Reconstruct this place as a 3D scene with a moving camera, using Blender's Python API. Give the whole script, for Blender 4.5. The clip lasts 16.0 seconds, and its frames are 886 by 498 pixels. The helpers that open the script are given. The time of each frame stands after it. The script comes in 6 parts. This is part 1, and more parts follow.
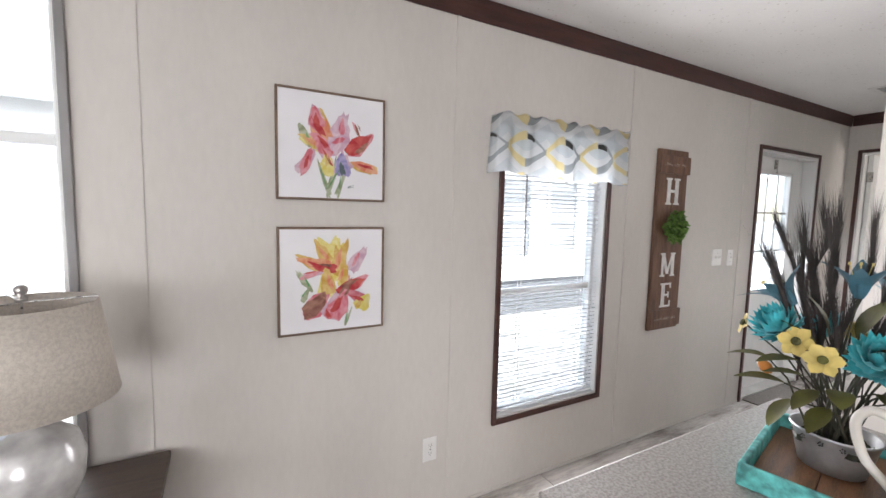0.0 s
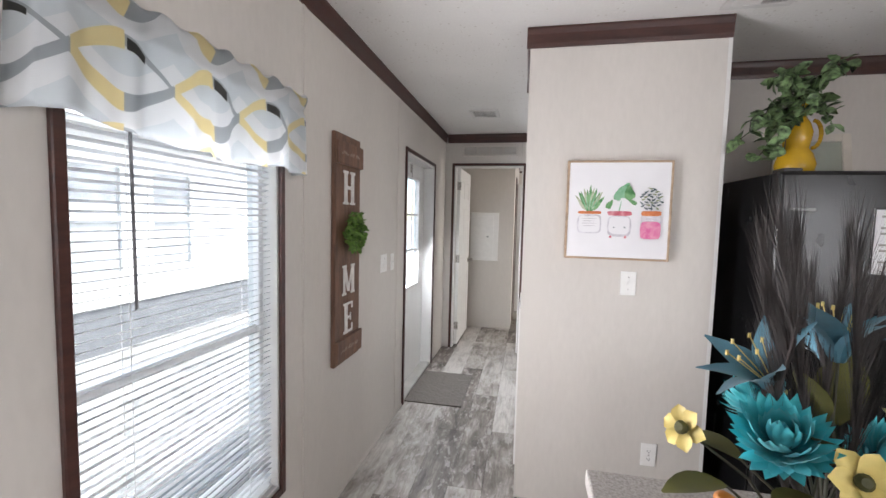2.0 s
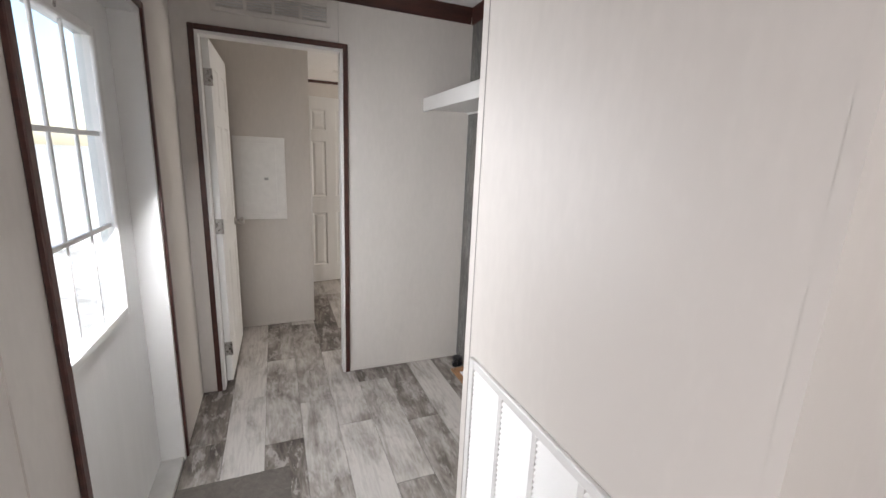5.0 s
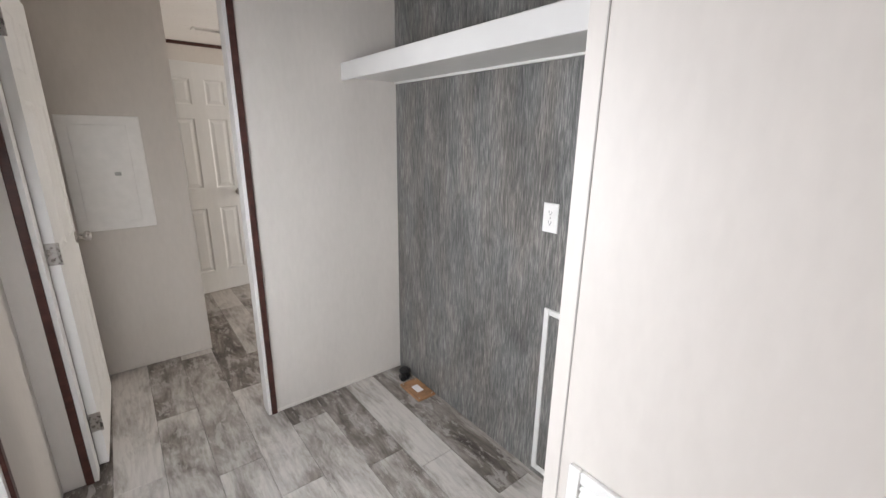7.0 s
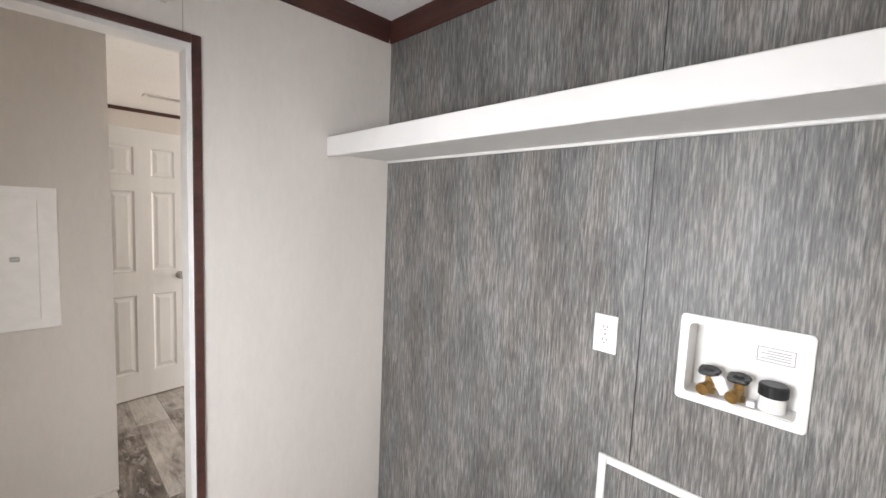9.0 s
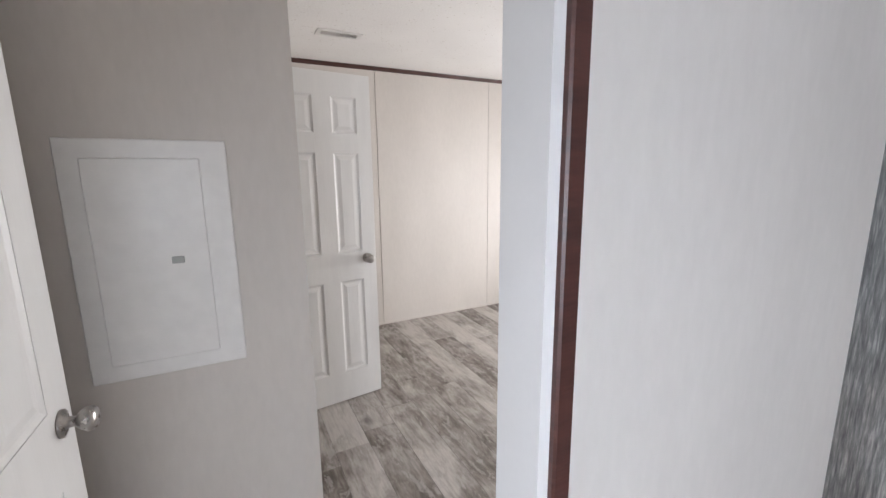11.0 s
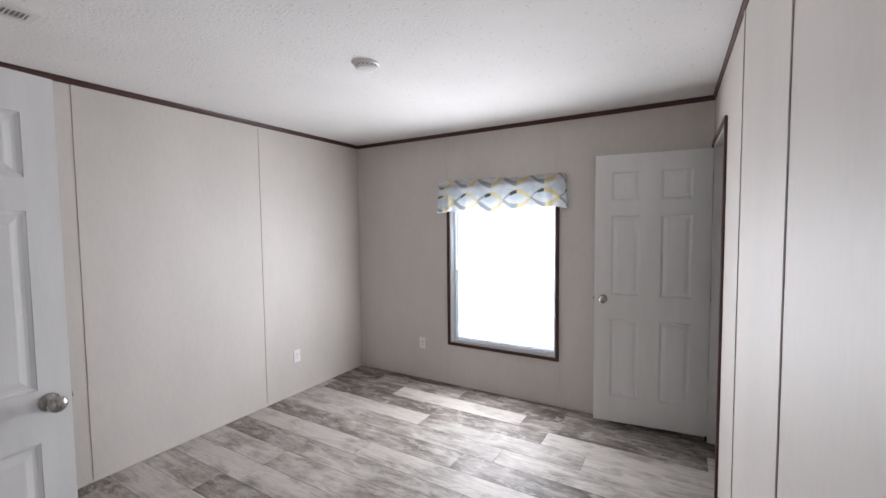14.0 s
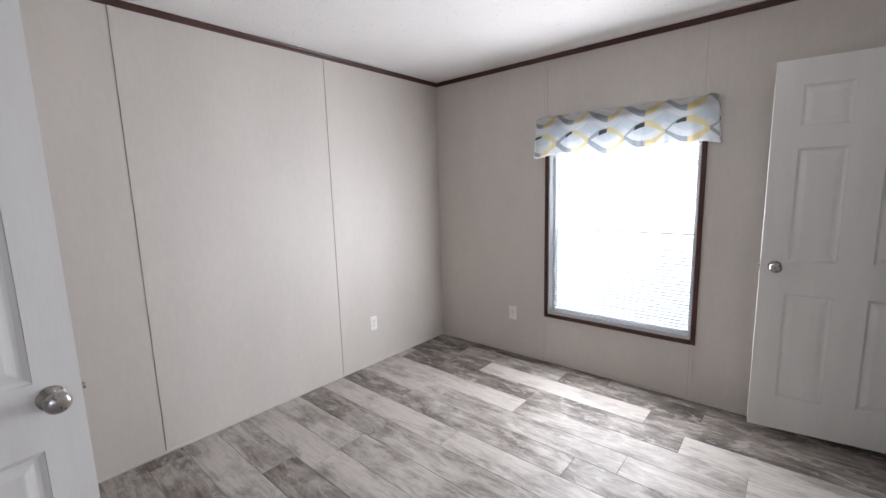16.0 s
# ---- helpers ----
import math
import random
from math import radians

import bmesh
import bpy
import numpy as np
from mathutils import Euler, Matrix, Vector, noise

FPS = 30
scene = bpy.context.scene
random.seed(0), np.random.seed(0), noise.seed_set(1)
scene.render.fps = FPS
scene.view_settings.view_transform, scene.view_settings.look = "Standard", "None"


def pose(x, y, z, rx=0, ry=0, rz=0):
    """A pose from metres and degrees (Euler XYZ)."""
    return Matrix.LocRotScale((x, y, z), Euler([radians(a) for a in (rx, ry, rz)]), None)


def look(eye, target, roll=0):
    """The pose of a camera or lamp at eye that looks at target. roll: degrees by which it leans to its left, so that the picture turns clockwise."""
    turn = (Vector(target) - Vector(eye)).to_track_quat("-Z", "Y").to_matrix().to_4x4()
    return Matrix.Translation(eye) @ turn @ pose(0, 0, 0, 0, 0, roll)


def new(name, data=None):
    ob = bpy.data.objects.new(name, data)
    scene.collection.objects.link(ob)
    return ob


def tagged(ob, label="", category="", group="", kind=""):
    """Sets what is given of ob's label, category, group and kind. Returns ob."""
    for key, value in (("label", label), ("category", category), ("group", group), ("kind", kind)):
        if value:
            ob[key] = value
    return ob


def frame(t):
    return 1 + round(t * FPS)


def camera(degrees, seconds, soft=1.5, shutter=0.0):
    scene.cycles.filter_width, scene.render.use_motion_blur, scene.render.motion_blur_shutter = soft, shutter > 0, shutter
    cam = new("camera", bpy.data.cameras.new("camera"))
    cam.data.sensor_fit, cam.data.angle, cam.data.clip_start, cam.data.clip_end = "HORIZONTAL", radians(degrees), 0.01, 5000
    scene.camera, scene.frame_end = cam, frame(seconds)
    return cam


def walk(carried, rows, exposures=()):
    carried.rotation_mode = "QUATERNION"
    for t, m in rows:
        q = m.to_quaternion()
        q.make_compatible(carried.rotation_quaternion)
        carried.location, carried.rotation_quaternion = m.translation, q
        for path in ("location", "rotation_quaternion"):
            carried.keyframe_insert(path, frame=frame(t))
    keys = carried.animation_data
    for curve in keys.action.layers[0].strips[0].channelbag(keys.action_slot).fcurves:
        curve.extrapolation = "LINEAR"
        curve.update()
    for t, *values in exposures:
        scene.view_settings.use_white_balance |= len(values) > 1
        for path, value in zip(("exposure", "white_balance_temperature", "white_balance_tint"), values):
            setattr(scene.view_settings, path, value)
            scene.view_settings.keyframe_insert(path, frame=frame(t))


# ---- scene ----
cam = camera(94.2, 16.0)
PATH = [
    (0, (0.0, 0.003, 1.446), (0.946, 1.756, 1.264), 1.3),
    (0.5, (0.082, 0.189, 1.465), (1.497, 1.592, 1.291), 1.2),
    (1, (0.141, 0.362, 1.454), (1.854, 1.381, 1.282), 1.5),
    (1.5, (0.258, 0.557, 1.458), (2.131, 1.239, 1.3), 1.4),
    (2, (0.551, 0.736, 1.456), (2.506, 1.132, 1.314), 1.4),
    (2.5, (0.818, 0.922, 1.429), (2.804, 1.105, 1.281), 1.3),
    (2.7, (0.912, 0.982, 1.439), (2.902, 1.107, 1.283), 1.4),
    (3, (1.121, 1.073, 1.454), (3.114, 1.109, 1.286), 1.1),
    (3.5, (1.486, 1.128, 1.456), (3.474, 1.027, 1.267), 1.0),
    (4, (1.851, 1.194, 1.435), (3.808, 0.882, 1.167), 1.2),
    (4.5, (2.189, 1.231, 1.437), (4.088, 0.707, 1.09), 1.7),
    (5, (2.491, 1.195, 1.46), (4.297, 0.45, 1.03), 2.4),
    (5.2, (2.569, 1.205, 1.453), (4.336, 0.383, 1.004), 2.4),
    (7.3, (3.117, 1.267, 1.514), (4.589, 0.013, 1.001), 0.7),
    (7.5, (3.176, 1.264, 1.529), (4.62, -0.035, 1.054), 0.8),
    (8, (3.283, 1.221, 1.533), (4.689, -0.159, 1.188), 1.2),
    (8.5, (3.362, 1.197, 1.55), (4.708, -0.269, 1.352), 2.2),
    (9, (3.495, 1.186, 1.53), (4.906, -0.22, 1.352), 2.4),
    (9.5, (3.732, 1.188, 1.519), (5.484, 0.271, 1.219), 0.4),
    (9.7, (3.88, 1.186, 1.502), (5.707, 0.431, 1.2), -0.2),
    (11.8, (5.155, 1.019, 1.469), (6.664, -0.214, 1.018), -0.1),
    (12, (5.218, 1.0, 1.469), (6.607, -0.368, 1.024), 0.1),
    (12.5, (5.306, 0.993, 1.489), (6.478, -0.581, 1.104), 0.4),
    (13, (5.35, 0.95, 1.52), (6.412, -0.724, 1.257), 0.3),
    (13.5, (5.45, 0.922, 1.512), (6.448, -0.805, 1.362), 0.2),
    (14, (5.433, 0.867, 1.529), (6.45, -0.851, 1.418), -0.6),
    (14.5, (5.528, 0.805, 1.512), (6.489, -0.945, 1.396), -0.8),
    (15, (5.59, 0.703, 1.486), (6.586, -1.025, 1.342), -1.0),
    (15.5, (5.743, 0.638, 1.473), (6.81, -1.04, 1.251), -1.6),
    (16, (5.893, 0.458, 1.441), (7.185, -1.04, 1.151), -1.6),
]
walk(cam, [(t, look(eye, target, roll)) for t, eye, target, roll in PATH], [
    (0.0, 1.8, 6450, 11), (0.5, 1.64, 6350, 11), (1.0, 1.84, 6300, 11), (1.5, 1.78, 6350, 11), (2.0, 1.7, 6450, 11), (2.5, 1.64, 6600, 12), (3.5, 1.68, 6750, 11),
    (4.0, 1.72, 6650, 11), (4.5, 1.54, 6650, 12), (5.0, 1.33, 6700, 13), (7.5, 1.54, 6600, 12), (8.0, 1.63, 6700, 13), (9.0, 1.88, 6750, 13), (9.5, 2.05, 6800, 12),
    (10.4, 1.75, 6350, 13), (11.8, 1.7, 5890, 13), (12.6, 1.47, 5780, 13), (14.0, 1.34, 5750, 13), (15.0, 1.22, 5730, 13), (15.5, 1.17, 5730, 13), (16.0, 1.4, 5750, 13)])

# ---- world, sun and large lights ----
SUN_DIR = Vector((-0.35, 0.45, -0.82)).normalized()
world = bpy.data.worlds.new("sky")
scene.world = world
world.use_nodes = True
wn = world.node_tree.nodes
sky = wn.new("ShaderNodeTexSky")
sky.sky_type, sky.sun_disc = "NISHITA", False
sky.sun_elevation = math.asin(-SUN_DIR.z)
sky.sun_rotation = math.atan2(-SUN_DIR.x, -SUN_DIR.y)
wn["Background"].inputs["Strength"].default_value = 0.15
world.node_tree.links.new(sky.outputs[0], wn["Background"].inputs["Color"])
sun = new("sun", bpy.data.lights.new("sun", "SUN"))
sun.data.energy, sun.data.angle, sun.data.color = 4.5, radians(3), (1.0, 0.97, 0.94)
sun.rotation_euler = SUN_DIR.to_track_quat("-Z", "Y").to_euler()


def window_light(name, place, facing, width, height, watts, color):
    """The sky's light in a window's opening: an area lamp that faces into the room."""
    lamp = new(name, bpy.data.lights.new(name, "AREA"))
    lamp.data.shape, lamp.data.size, lamp.data.size_y = "RECTANGLE", width, height
    lamp.data.energy, lamp.data.color = watts, color
    lamp.matrix_world = look(place, Vector(place) + Vector(facing))


DAY, BEDDAY = (0.995, 0.975, 1.0), (1.0, 0.95, 0.88)
window_light("daylight_bedroom", (6.86, -2.52, 1.03), (0, 1, 0), 0.94, 1.2, 21, BEDDAY)
window_light("daylight_door", (4.04, 1.630, 1.33), (0, -1, -0.65), 0.50, 0.92, 11, (0.90, 0.945, 1.0))
window_light("daylight_front", (1.58, 1.640, 1.0), (0, -1, 0), 0.68, 1.15, 10, DAY)
# The west and south lamps stand in assumed windows, out of view.
window_light("daylight_west", (-3.485, -0.9, 1.35), (1, 0, 0), 1.5, 1.2, 8.5, DAY)
window_light("daylight_south", (-1.3, -2.52, 1.3), (0, 1, 0), 1.2, 1.1, 13, DAY)

# ---- measures of the plan ----
CEIL = 2.40
NORTH, SOUTH, WEST, EAST = 1.65, -2.535, -3.5, 8.503      # inner faces of the outer walls
END, BED = 5.12, 5.198                                    # two faces of the wall at the hall's end
CLOSET_X0, CLOSET_X1, CLOSET_Y0, CLOSET_Y1 = 2.68, 3.385, -0.138, 0.752
GREY_Y, KITCHEN_X = -0.034, 3.28
PANEL_X, PANEL_Y = 6.117, 0.914                           # the short wall with the breaker panel

# ---- materials ----


def nodes_of(name):
    m = bpy.data.materials.new(name)
    m.use_nodes = True
    return m, m.node_tree.nodes, m.node_tree.links, m.node_tree.nodes["Principled BSDF"]


def ramp(n, stops):
    r = n.new("ShaderNodeValToRGB")
    e = r.color_ramp.elements
    while len(e) < len(stops):
        e.new(0.5)
    for el, (p, c) in zip(e, stops):
        el.position, el.color = p, (*c, 1)
    return r


def material(name, color, rough=0.6, metal=0.0, vary=0.12, scale=6.0, stretch=(1, 1, 1), bump=0.0, bump_scale=60.0,
             spec=0.5, sheen=0.0, fine=0.0, island=0.0):
    """A surface with a base colour, blotches at one scale, grain at another, and fine relief."""
    m, n, l, b = nodes_of(name)
    tc, mp = n.new("ShaderNodeTexCoord"), n.new("ShaderNodeMapping")
    mp.inputs["Scale"].default_value = stretch
    l.new(tc.outputs["Object"], mp.inputs["Vector"])
    t1, t2 = n.new("ShaderNodeTexNoise"), n.new("ShaderNodeTexNoise")
    t1.inputs["Scale"].default_value, t1.inputs["Detail"].default_value = scale, 4
    t2.inputs["Scale"].default_value, t2.inputs["Detail"].default_value = bump_scale, 5
    l.new(mp.outputs[0], t1.inputs["Vector"])
    l.new(mp.outputs[0], t2.inputs["Vector"])
    lo = [max(0, c * (1 - vary)) for c in color]
    hi = [min(1, c * (1 + vary)) for c in color]
    r = ramp(n, [(0.32, lo), (0.68, hi)])
    mixf = n.new("ShaderNodeMath")
    mixf.operation = "MULTIPLY_ADD"
    l.new(t2.outputs[0], mixf.inputs[0])
    mixf.inputs[1].default_value = fine
    add = n.new("ShaderNodeMath")
    add.operation = "ADD"
    add.inputs[1].default_value = -0.5 * fine
    l.new(t1.outputs[0], add.inputs[0])
    l.new(add.outputs[0], mixf.inputs[2])
    l.new(mixf.outputs[0], r.inputs[0])
    l.new(r.outputs[0], b.inputs["Base Color"])
    b.inputs["Metallic"].default_value = metal
    b.inputs["Specular IOR Level"].default_value = spec
    rr = n.new("ShaderNodeMapRange")
    rr.inputs["To Min"].default_value, rr.inputs["To Max"].default_value = rough * 0.85, min(1, rough * 1.15)
    l.new(t1.outputs[0], rr.inputs[0])
    l.new(rr.outputs[0], b.inputs["Roughness"])
    if sheen:
        b.inputs["Sheen Weight"].default_value = sheen
    if bump:
        bp = n.new("ShaderNodeBump")
        bp.inputs["Strength"].default_value, bp.inputs["Distance"].default_value = bump, 0.003
        l.new(t2.outputs[0], bp.inputs["Height"])
        l.new(bp.outputs[0], b.inputs["Normal"])
    return m


def plank_material():
    """Grey weathered-oak vinyl: long grain, knots, pale and dark boards, soft gloss."""
    m, n, l, b = nodes_of("grey_plank")
    tc, oi = n.new("ShaderNodeTexCoord"), n.new("ShaderNodeObjectInfo")
    off, vm = n.new("ShaderNodeVectorMath"), n.new("ShaderNodeMapping")
    sc = n.new("ShaderNodeMath")
    sc.operation, sc.inputs[1].default_value = "MULTIPLY", 57.0
    l.new(oi.outputs["Random"], sc.inputs[0])
    off.operation = "ADD"
    l.new(tc.outputs["Object"], off.inputs[0])
    l.new(sc.outputs[0], off.inputs[1])
    vm.inputs["Scale"].default_value = (1.1, 4.2, 1.0)
    l.new(off.outputs[0], vm.inputs["Vector"])
    g1, g2, g3 = (n.new("ShaderNodeTexNoise") for _ in range(3))
    g1.inputs["Scale"].default_value, g1.inputs["Detail"].default_value, g1.inputs["Distortion"].default_value = 2.3, 8, 0.9
    g1.inputs["Roughness"].default_value = 0.68
    g2.inputs["Scale"].default_value, g2.inputs["Detail"].default_value = 18.0, 6
    g3.inputs["Scale"].default_value, g3.inputs["Detail"].default_value = 4.5, 3
    l.new(vm.outputs[0], g1.inputs["Vector"])
    l.new(vm.outputs[0], g2.inputs["Vector"])
    l.new(off.outputs[0], g3.inputs["Vector"])
    a = n.new("ShaderNodeMath")
    a.operation, a.inputs[1].default_value = "MULTIPLY_ADD", 0.24
    l.new(g2.outputs[0], a.inputs[0])
    l.new(g1.outputs[0], a.inputs[2])
    a2 = n.new("ShaderNodeMath")
    a2.operation, a2.inputs[1].default_value = "MULTIPLY_ADD", 0.50
    l.new(g3.outputs[0], a2.inputs[0])
    l.new(a.outputs[0], a2.inputs[2])
    shift, a3 = n.new("ShaderNodeMapRange"), n.new("ShaderNodeMath")
    shift.inputs["To Min"].default_value, shift.inputs["To Max"].default_value = -0.27, 0.15
    l.new(oi.outputs["Random"], shift.inputs[0])
    a3.operation = "ADD"
    l.new(a2.outputs[0], a3.inputs[0])
    l.new(shift.outputs[0], a3.inputs[1])
    r = ramp(n, [(0.48, (0.050, 0.040, 0.033)), (0.64, (0.145, 0.123, 0.106)), (0.82, (0.31, 0.282, 0.256)), (1.0, (0.49, 0.458, 0.428))])
    l.new(a3.outputs[0], r.inputs[0])
    # worn whitewash: ragged pale flakes along the grain, and fine dark pores
    wm, w1, wr, wx = n.new("ShaderNodeMapping"), n.new("ShaderNodeTexNoise"), n.new("ShaderNodeMapRange"), n.new("ShaderNodeMix")
    wm.inputs["Scale"].default_value = (2.6, 6.0, 1.0)
    l.new(off.outputs[0], wm.inputs["Vector"])
    l.new(wm.outputs[0], w1.inputs["Vector"])
    w1.inputs["Scale"].default_value, w1.inputs["Detail"].default_value, w1.inputs["Roughness"].default_value = 3.2, 9, 0.70
    w1.inputs["Distortion"].default_value = 0.4
    wr.inputs["From Min"].default_value, wr.inputs["From Max"].default_value = 0.535, 0.575
    wr.inputs["To Max"].default_value = 0.55
    l.new(w1.outputs[0], wr.inputs[0])
    wx.data_type = "RGBA"
    l.new(wr.outputs[0], wx.inputs[0])
    l.new(r.outputs[0], wx.inputs[6])
    wx.inputs[7].default_value = (0.44, 0.415, 0.39, 1)
    pm, p1, pr, px = n.new("ShaderNodeMapping"), n.new("ShaderNodeTexNoise"), n.new("ShaderNodeMapRange"), n.new("ShaderNodeMix")
    pm.inputs["Scale"].default_value = (7.0, 70.0, 1.0)
    l.new(off.outputs[0], pm.inputs["Vector"])
    l.new(pm.outputs[0], p1.inputs["Vector"])
    p1.inputs["Scale"].default_value, p1.inputs["Detail"].default_value = 1.0, 5
    pr.inputs["From Min"].default_value, pr.inputs["From Max"].default_value = 0.34, 0.56
    pr.inputs["To Min"].default_value = 0.84
    l.new(p1.outputs[0], pr.inputs[0])
    px.data_type, px.blend_type, px.inputs[0].default_value = "RGBA", "MULTIPLY", 1.0
    l.new(wx.outputs[2], px.inputs[6])
    l.new(pr.outputs[0], px.inputs[7])
    kv, km, kd = n.new("ShaderNodeTexVoronoi"), n.new("ShaderNodeMapping"), n.new("ShaderNodeMapRange")
    km.inputs["Scale"].default_value = (1.5, 3.4, 1.0)
    l.new(off.outputs[0], km.inputs["Vector"])
    kj = n.new("ShaderNodeMix")
    kj.data_type, kj.inputs[0].default_value = "VECTOR", 0.10
    l.new(km.outputs[0], kj.inputs[4])
    l.new(g2.outputs["Color"], kj.inputs[5])
    l.new(kj.outputs[1], kv.inputs["Vector"])
    kv.inputs["Scale"].default_value = 1.0
    kd.inputs["From Min"].default_value, kd.inputs["From Max"].default_value = 0.03, 0.11
    kd.inputs["To Min"].default_value, kd.inputs["To Max"].default_value = 0.5, 1.0
    l.new(kv.outputs["Distance"], kd.inputs[0])
    kx = n.new("ShaderNodeMix")
    kx.data_type, kx.blend_type = "RGBA", "MULTIPLY"
    kx.inputs[0].default_value = 1.0
    l.new(px.outputs[2], kx.inputs[6])
    l.new(kd.outputs[0], kx.inputs[7])
    l.new(kx.outputs[2], b.inputs["Base Color"])
    rr = n.new("ShaderNodeMapRange")
    rr.inputs["To Min"].default_value, rr.inputs["To Max"].default_value = 0.47, 0.62
    l.new(g2.outputs[0], rr.inputs[0])
    l.new(rr.outputs[0], b.inputs["Roughness"])
    bp = n.new("ShaderNodeBump")
    bp.inputs["Strength"].default_value, bp.inputs["Distance"].default_value = 0.25, 0.002
    l.new(g2.outputs[0], bp.inputs["Height"])
    l.new(bp.outputs[0], b.inputs["Normal"])
    return m


def grey_wall_material():
    """Dark grey panelling printed with upright streaks of slate, taupe and pale grey."""
    m, n, l, b = nodes_of("grey_streaked_panel")
    tc, m1, m2 = n.new("ShaderNodeTexCoord"), n.new("ShaderNodeMapping"), n.new("ShaderNodeMapping")
    m1.inputs["Scale"].default_value, m2.inputs["Scale"].default_value = (95, 95, 6.5), (5, 5, 1.5)
    l.new(tc.outputs["Object"], m1.inputs["Vector"])
    l.new(tc.outputs["Object"], m2.inputs["Vector"])
    t1, t2, t3 = (n.new("ShaderNodeTexNoise") for _ in range(3))
    for t, s, d, mm in ((t1, 2.6, 5, m1), (t2, 1.5, 4, m2), (t3, 1.6, 4, m2)):
        t.inputs["Scale"].default_value, t.inputs["Detail"].default_value, t.inputs["Roughness"].default_value = s, d + 2, 0.62
        l.new(mm.outputs[0], t.inputs["Vector"])
    a = n.new("ShaderNodeMath")
    a.operation, a.inputs[1].default_value = "MULTIPLY_ADD", 0.48
    l.new(t2.outputs[0], a.inputs[0])
    l.new(t1.outputs[0], a.inputs[2])
    r = ramp(n, [(0.50, (0.045, 0.045, 0.044)), (0.74, (0.145, 0.141, 0.135)), (0.92, (0.30, 0.288, 0.272))])
    l.new(a.outputs[0], r.inputs[0])
    mix = n.new("ShaderNodeMix")
    mix.data_type, mix.blend_type = "RGBA", "MULTIPLY"
    tint = ramp(n, [(0.40, (0.96, 0.99, 1.0)), (0.62, (1.0, 0.96, 0.92))])
    l.new(t3.outputs[0], tint.inputs[0])
    mix.inputs[0].default_value = 1.0
    l.new(r.outputs[0], mix.inputs[6])
    l.new(tint.outputs[0], mix.inputs[7])
    l.new(mix.outputs[2], b.inputs["Base Color"])
    b.inputs["Roughness"].default_value = 0.5
    bp = n.new("ShaderNodeBump")
    bp.inputs["Strength"].default_value, bp.inputs["Distance"].default_value = 0.2, 0.002
    l.new(t1.outputs[0], bp.inputs["Height"])
    l.new(bp.outputs[0], b.inputs["Normal"])
    return m


def fabric_material():
    """Valance cloth: white ground with an ogee of grey, yellow and charcoal bands."""
    m, n, l, b = nodes_of("ogee_fabric")
    tc, sep = n.new("ShaderNodeTexCoord"), n.new("ShaderNodeSeparateXYZ")
    l.new(tc.outputs["UV"], sep.inputs[0])

    def mth(op, a, c=None):
        k = n.new("ShaderNodeMath")
        k.operation = op
        for i, v in enumerate((a, c)):
            if v is None:
                continue
            if isinstance(v, (int, float)):
                k.inputs[i].default_value = v
            else:
                l.new(v, k.inputs[i])
        return k.outputs[0]

    u = mth("MULTIPLY", sep.outputs[0], math.pi / 0.235)
    v = mth("DIVIDE", sep.outputs[1], 0.205)
    wave = mth("MULTIPLY", mth("ABSOLUTE", mth("COSINE", u)), 0.33)
    wob = mth("MULTIPLY", mth("SINE", mth("MULTIPLY", u, 1.7)), 0.02)

    def band(sign, offset, half):
        f = mth("FRACT", mth("ADD", mth("ADD", v, mth("MULTIPLY", wave, sign)), offset))
        d = mth("ABSOLUTE", mth("SUBTRACT", f, 0.5))
        return mth("LESS_THAN", mth("ADD", d, wob), half)

    turn = mth("MULTIPLY", u, 2.0)
    left = mth("LESS_THAN", mth("SINE", turn), -0.08)
    right = mth("SUBTRACT", 1.0, left)
    peak = mth("GREATER_THAN", mth("COSINE", mth("ADD", turn, -0.75)), 0.76)
    white = (0.80, 0.81, 0.82)

    def mixc(fac, a, bcol):
        k = n.new("ShaderNodeMix")
        k.data_type = "RGBA"
        l.new(fac, k.inputs[0])
        for i, q in ((6, a), (7, bcol)):
            if isinstance(q, tuple):
                k.inputs[i].default_value = (*q, 1)
            else:
                l.new(q, k.inputs[i])
        return k.outputs[2]

    inner = band(1, 0.5, 0.2)
    col = mixc(inner, white, (0.70, 0.735, 0.755))
    for sign in (1, -1):
        col = mixc(mth("MULTIPLY", band(sign, 0.0, 0.085 if sign > 0 else 0.05), right), col, (0.44, 0.47, 0.49))
        col = mixc(mth("MULTIPLY", band(sign, 0.0, 0.085), left), col, (0.79, 0.70, 0.43))
    col = mixc(mth("MULTIPLY", band(-1, 0.03, 0.05), peak), col, (0.10, 0.10, 0.095))
    l.new(col, b.inputs["Base Color"])
    b.inputs["Roughness"].default_value = 0.85
    t = n.new("ShaderNodeTexNoise")
    t.inputs["Scale"].default_value = 400
    l.new(tc.outputs["Object"], t.inputs["Vector"])
    bp = n.new("ShaderNodeBump")
    bp.inputs["Strength"].default_value, bp.inputs["Distance"].default_value = 0.15, 0.001
    l.new(t.outputs[0], bp.inputs["Height"])
    l.new(bp.outputs[0], b.inputs["Normal"])
    tr = n.new("ShaderNodeBsdfTranslucent")
    mixs = n.new("ShaderNodeMixShader")
    mixs.inputs[0].default_value = 0.35
    l.new(col, tr.inputs["Color"])
    l.new(b.outputs[0], mixs.inputs[1])
    l.new(tr.outputs[0], mixs.inputs[2])
    l.new(mixs.outputs[0], n["Material Output"].inputs[0])
    return m


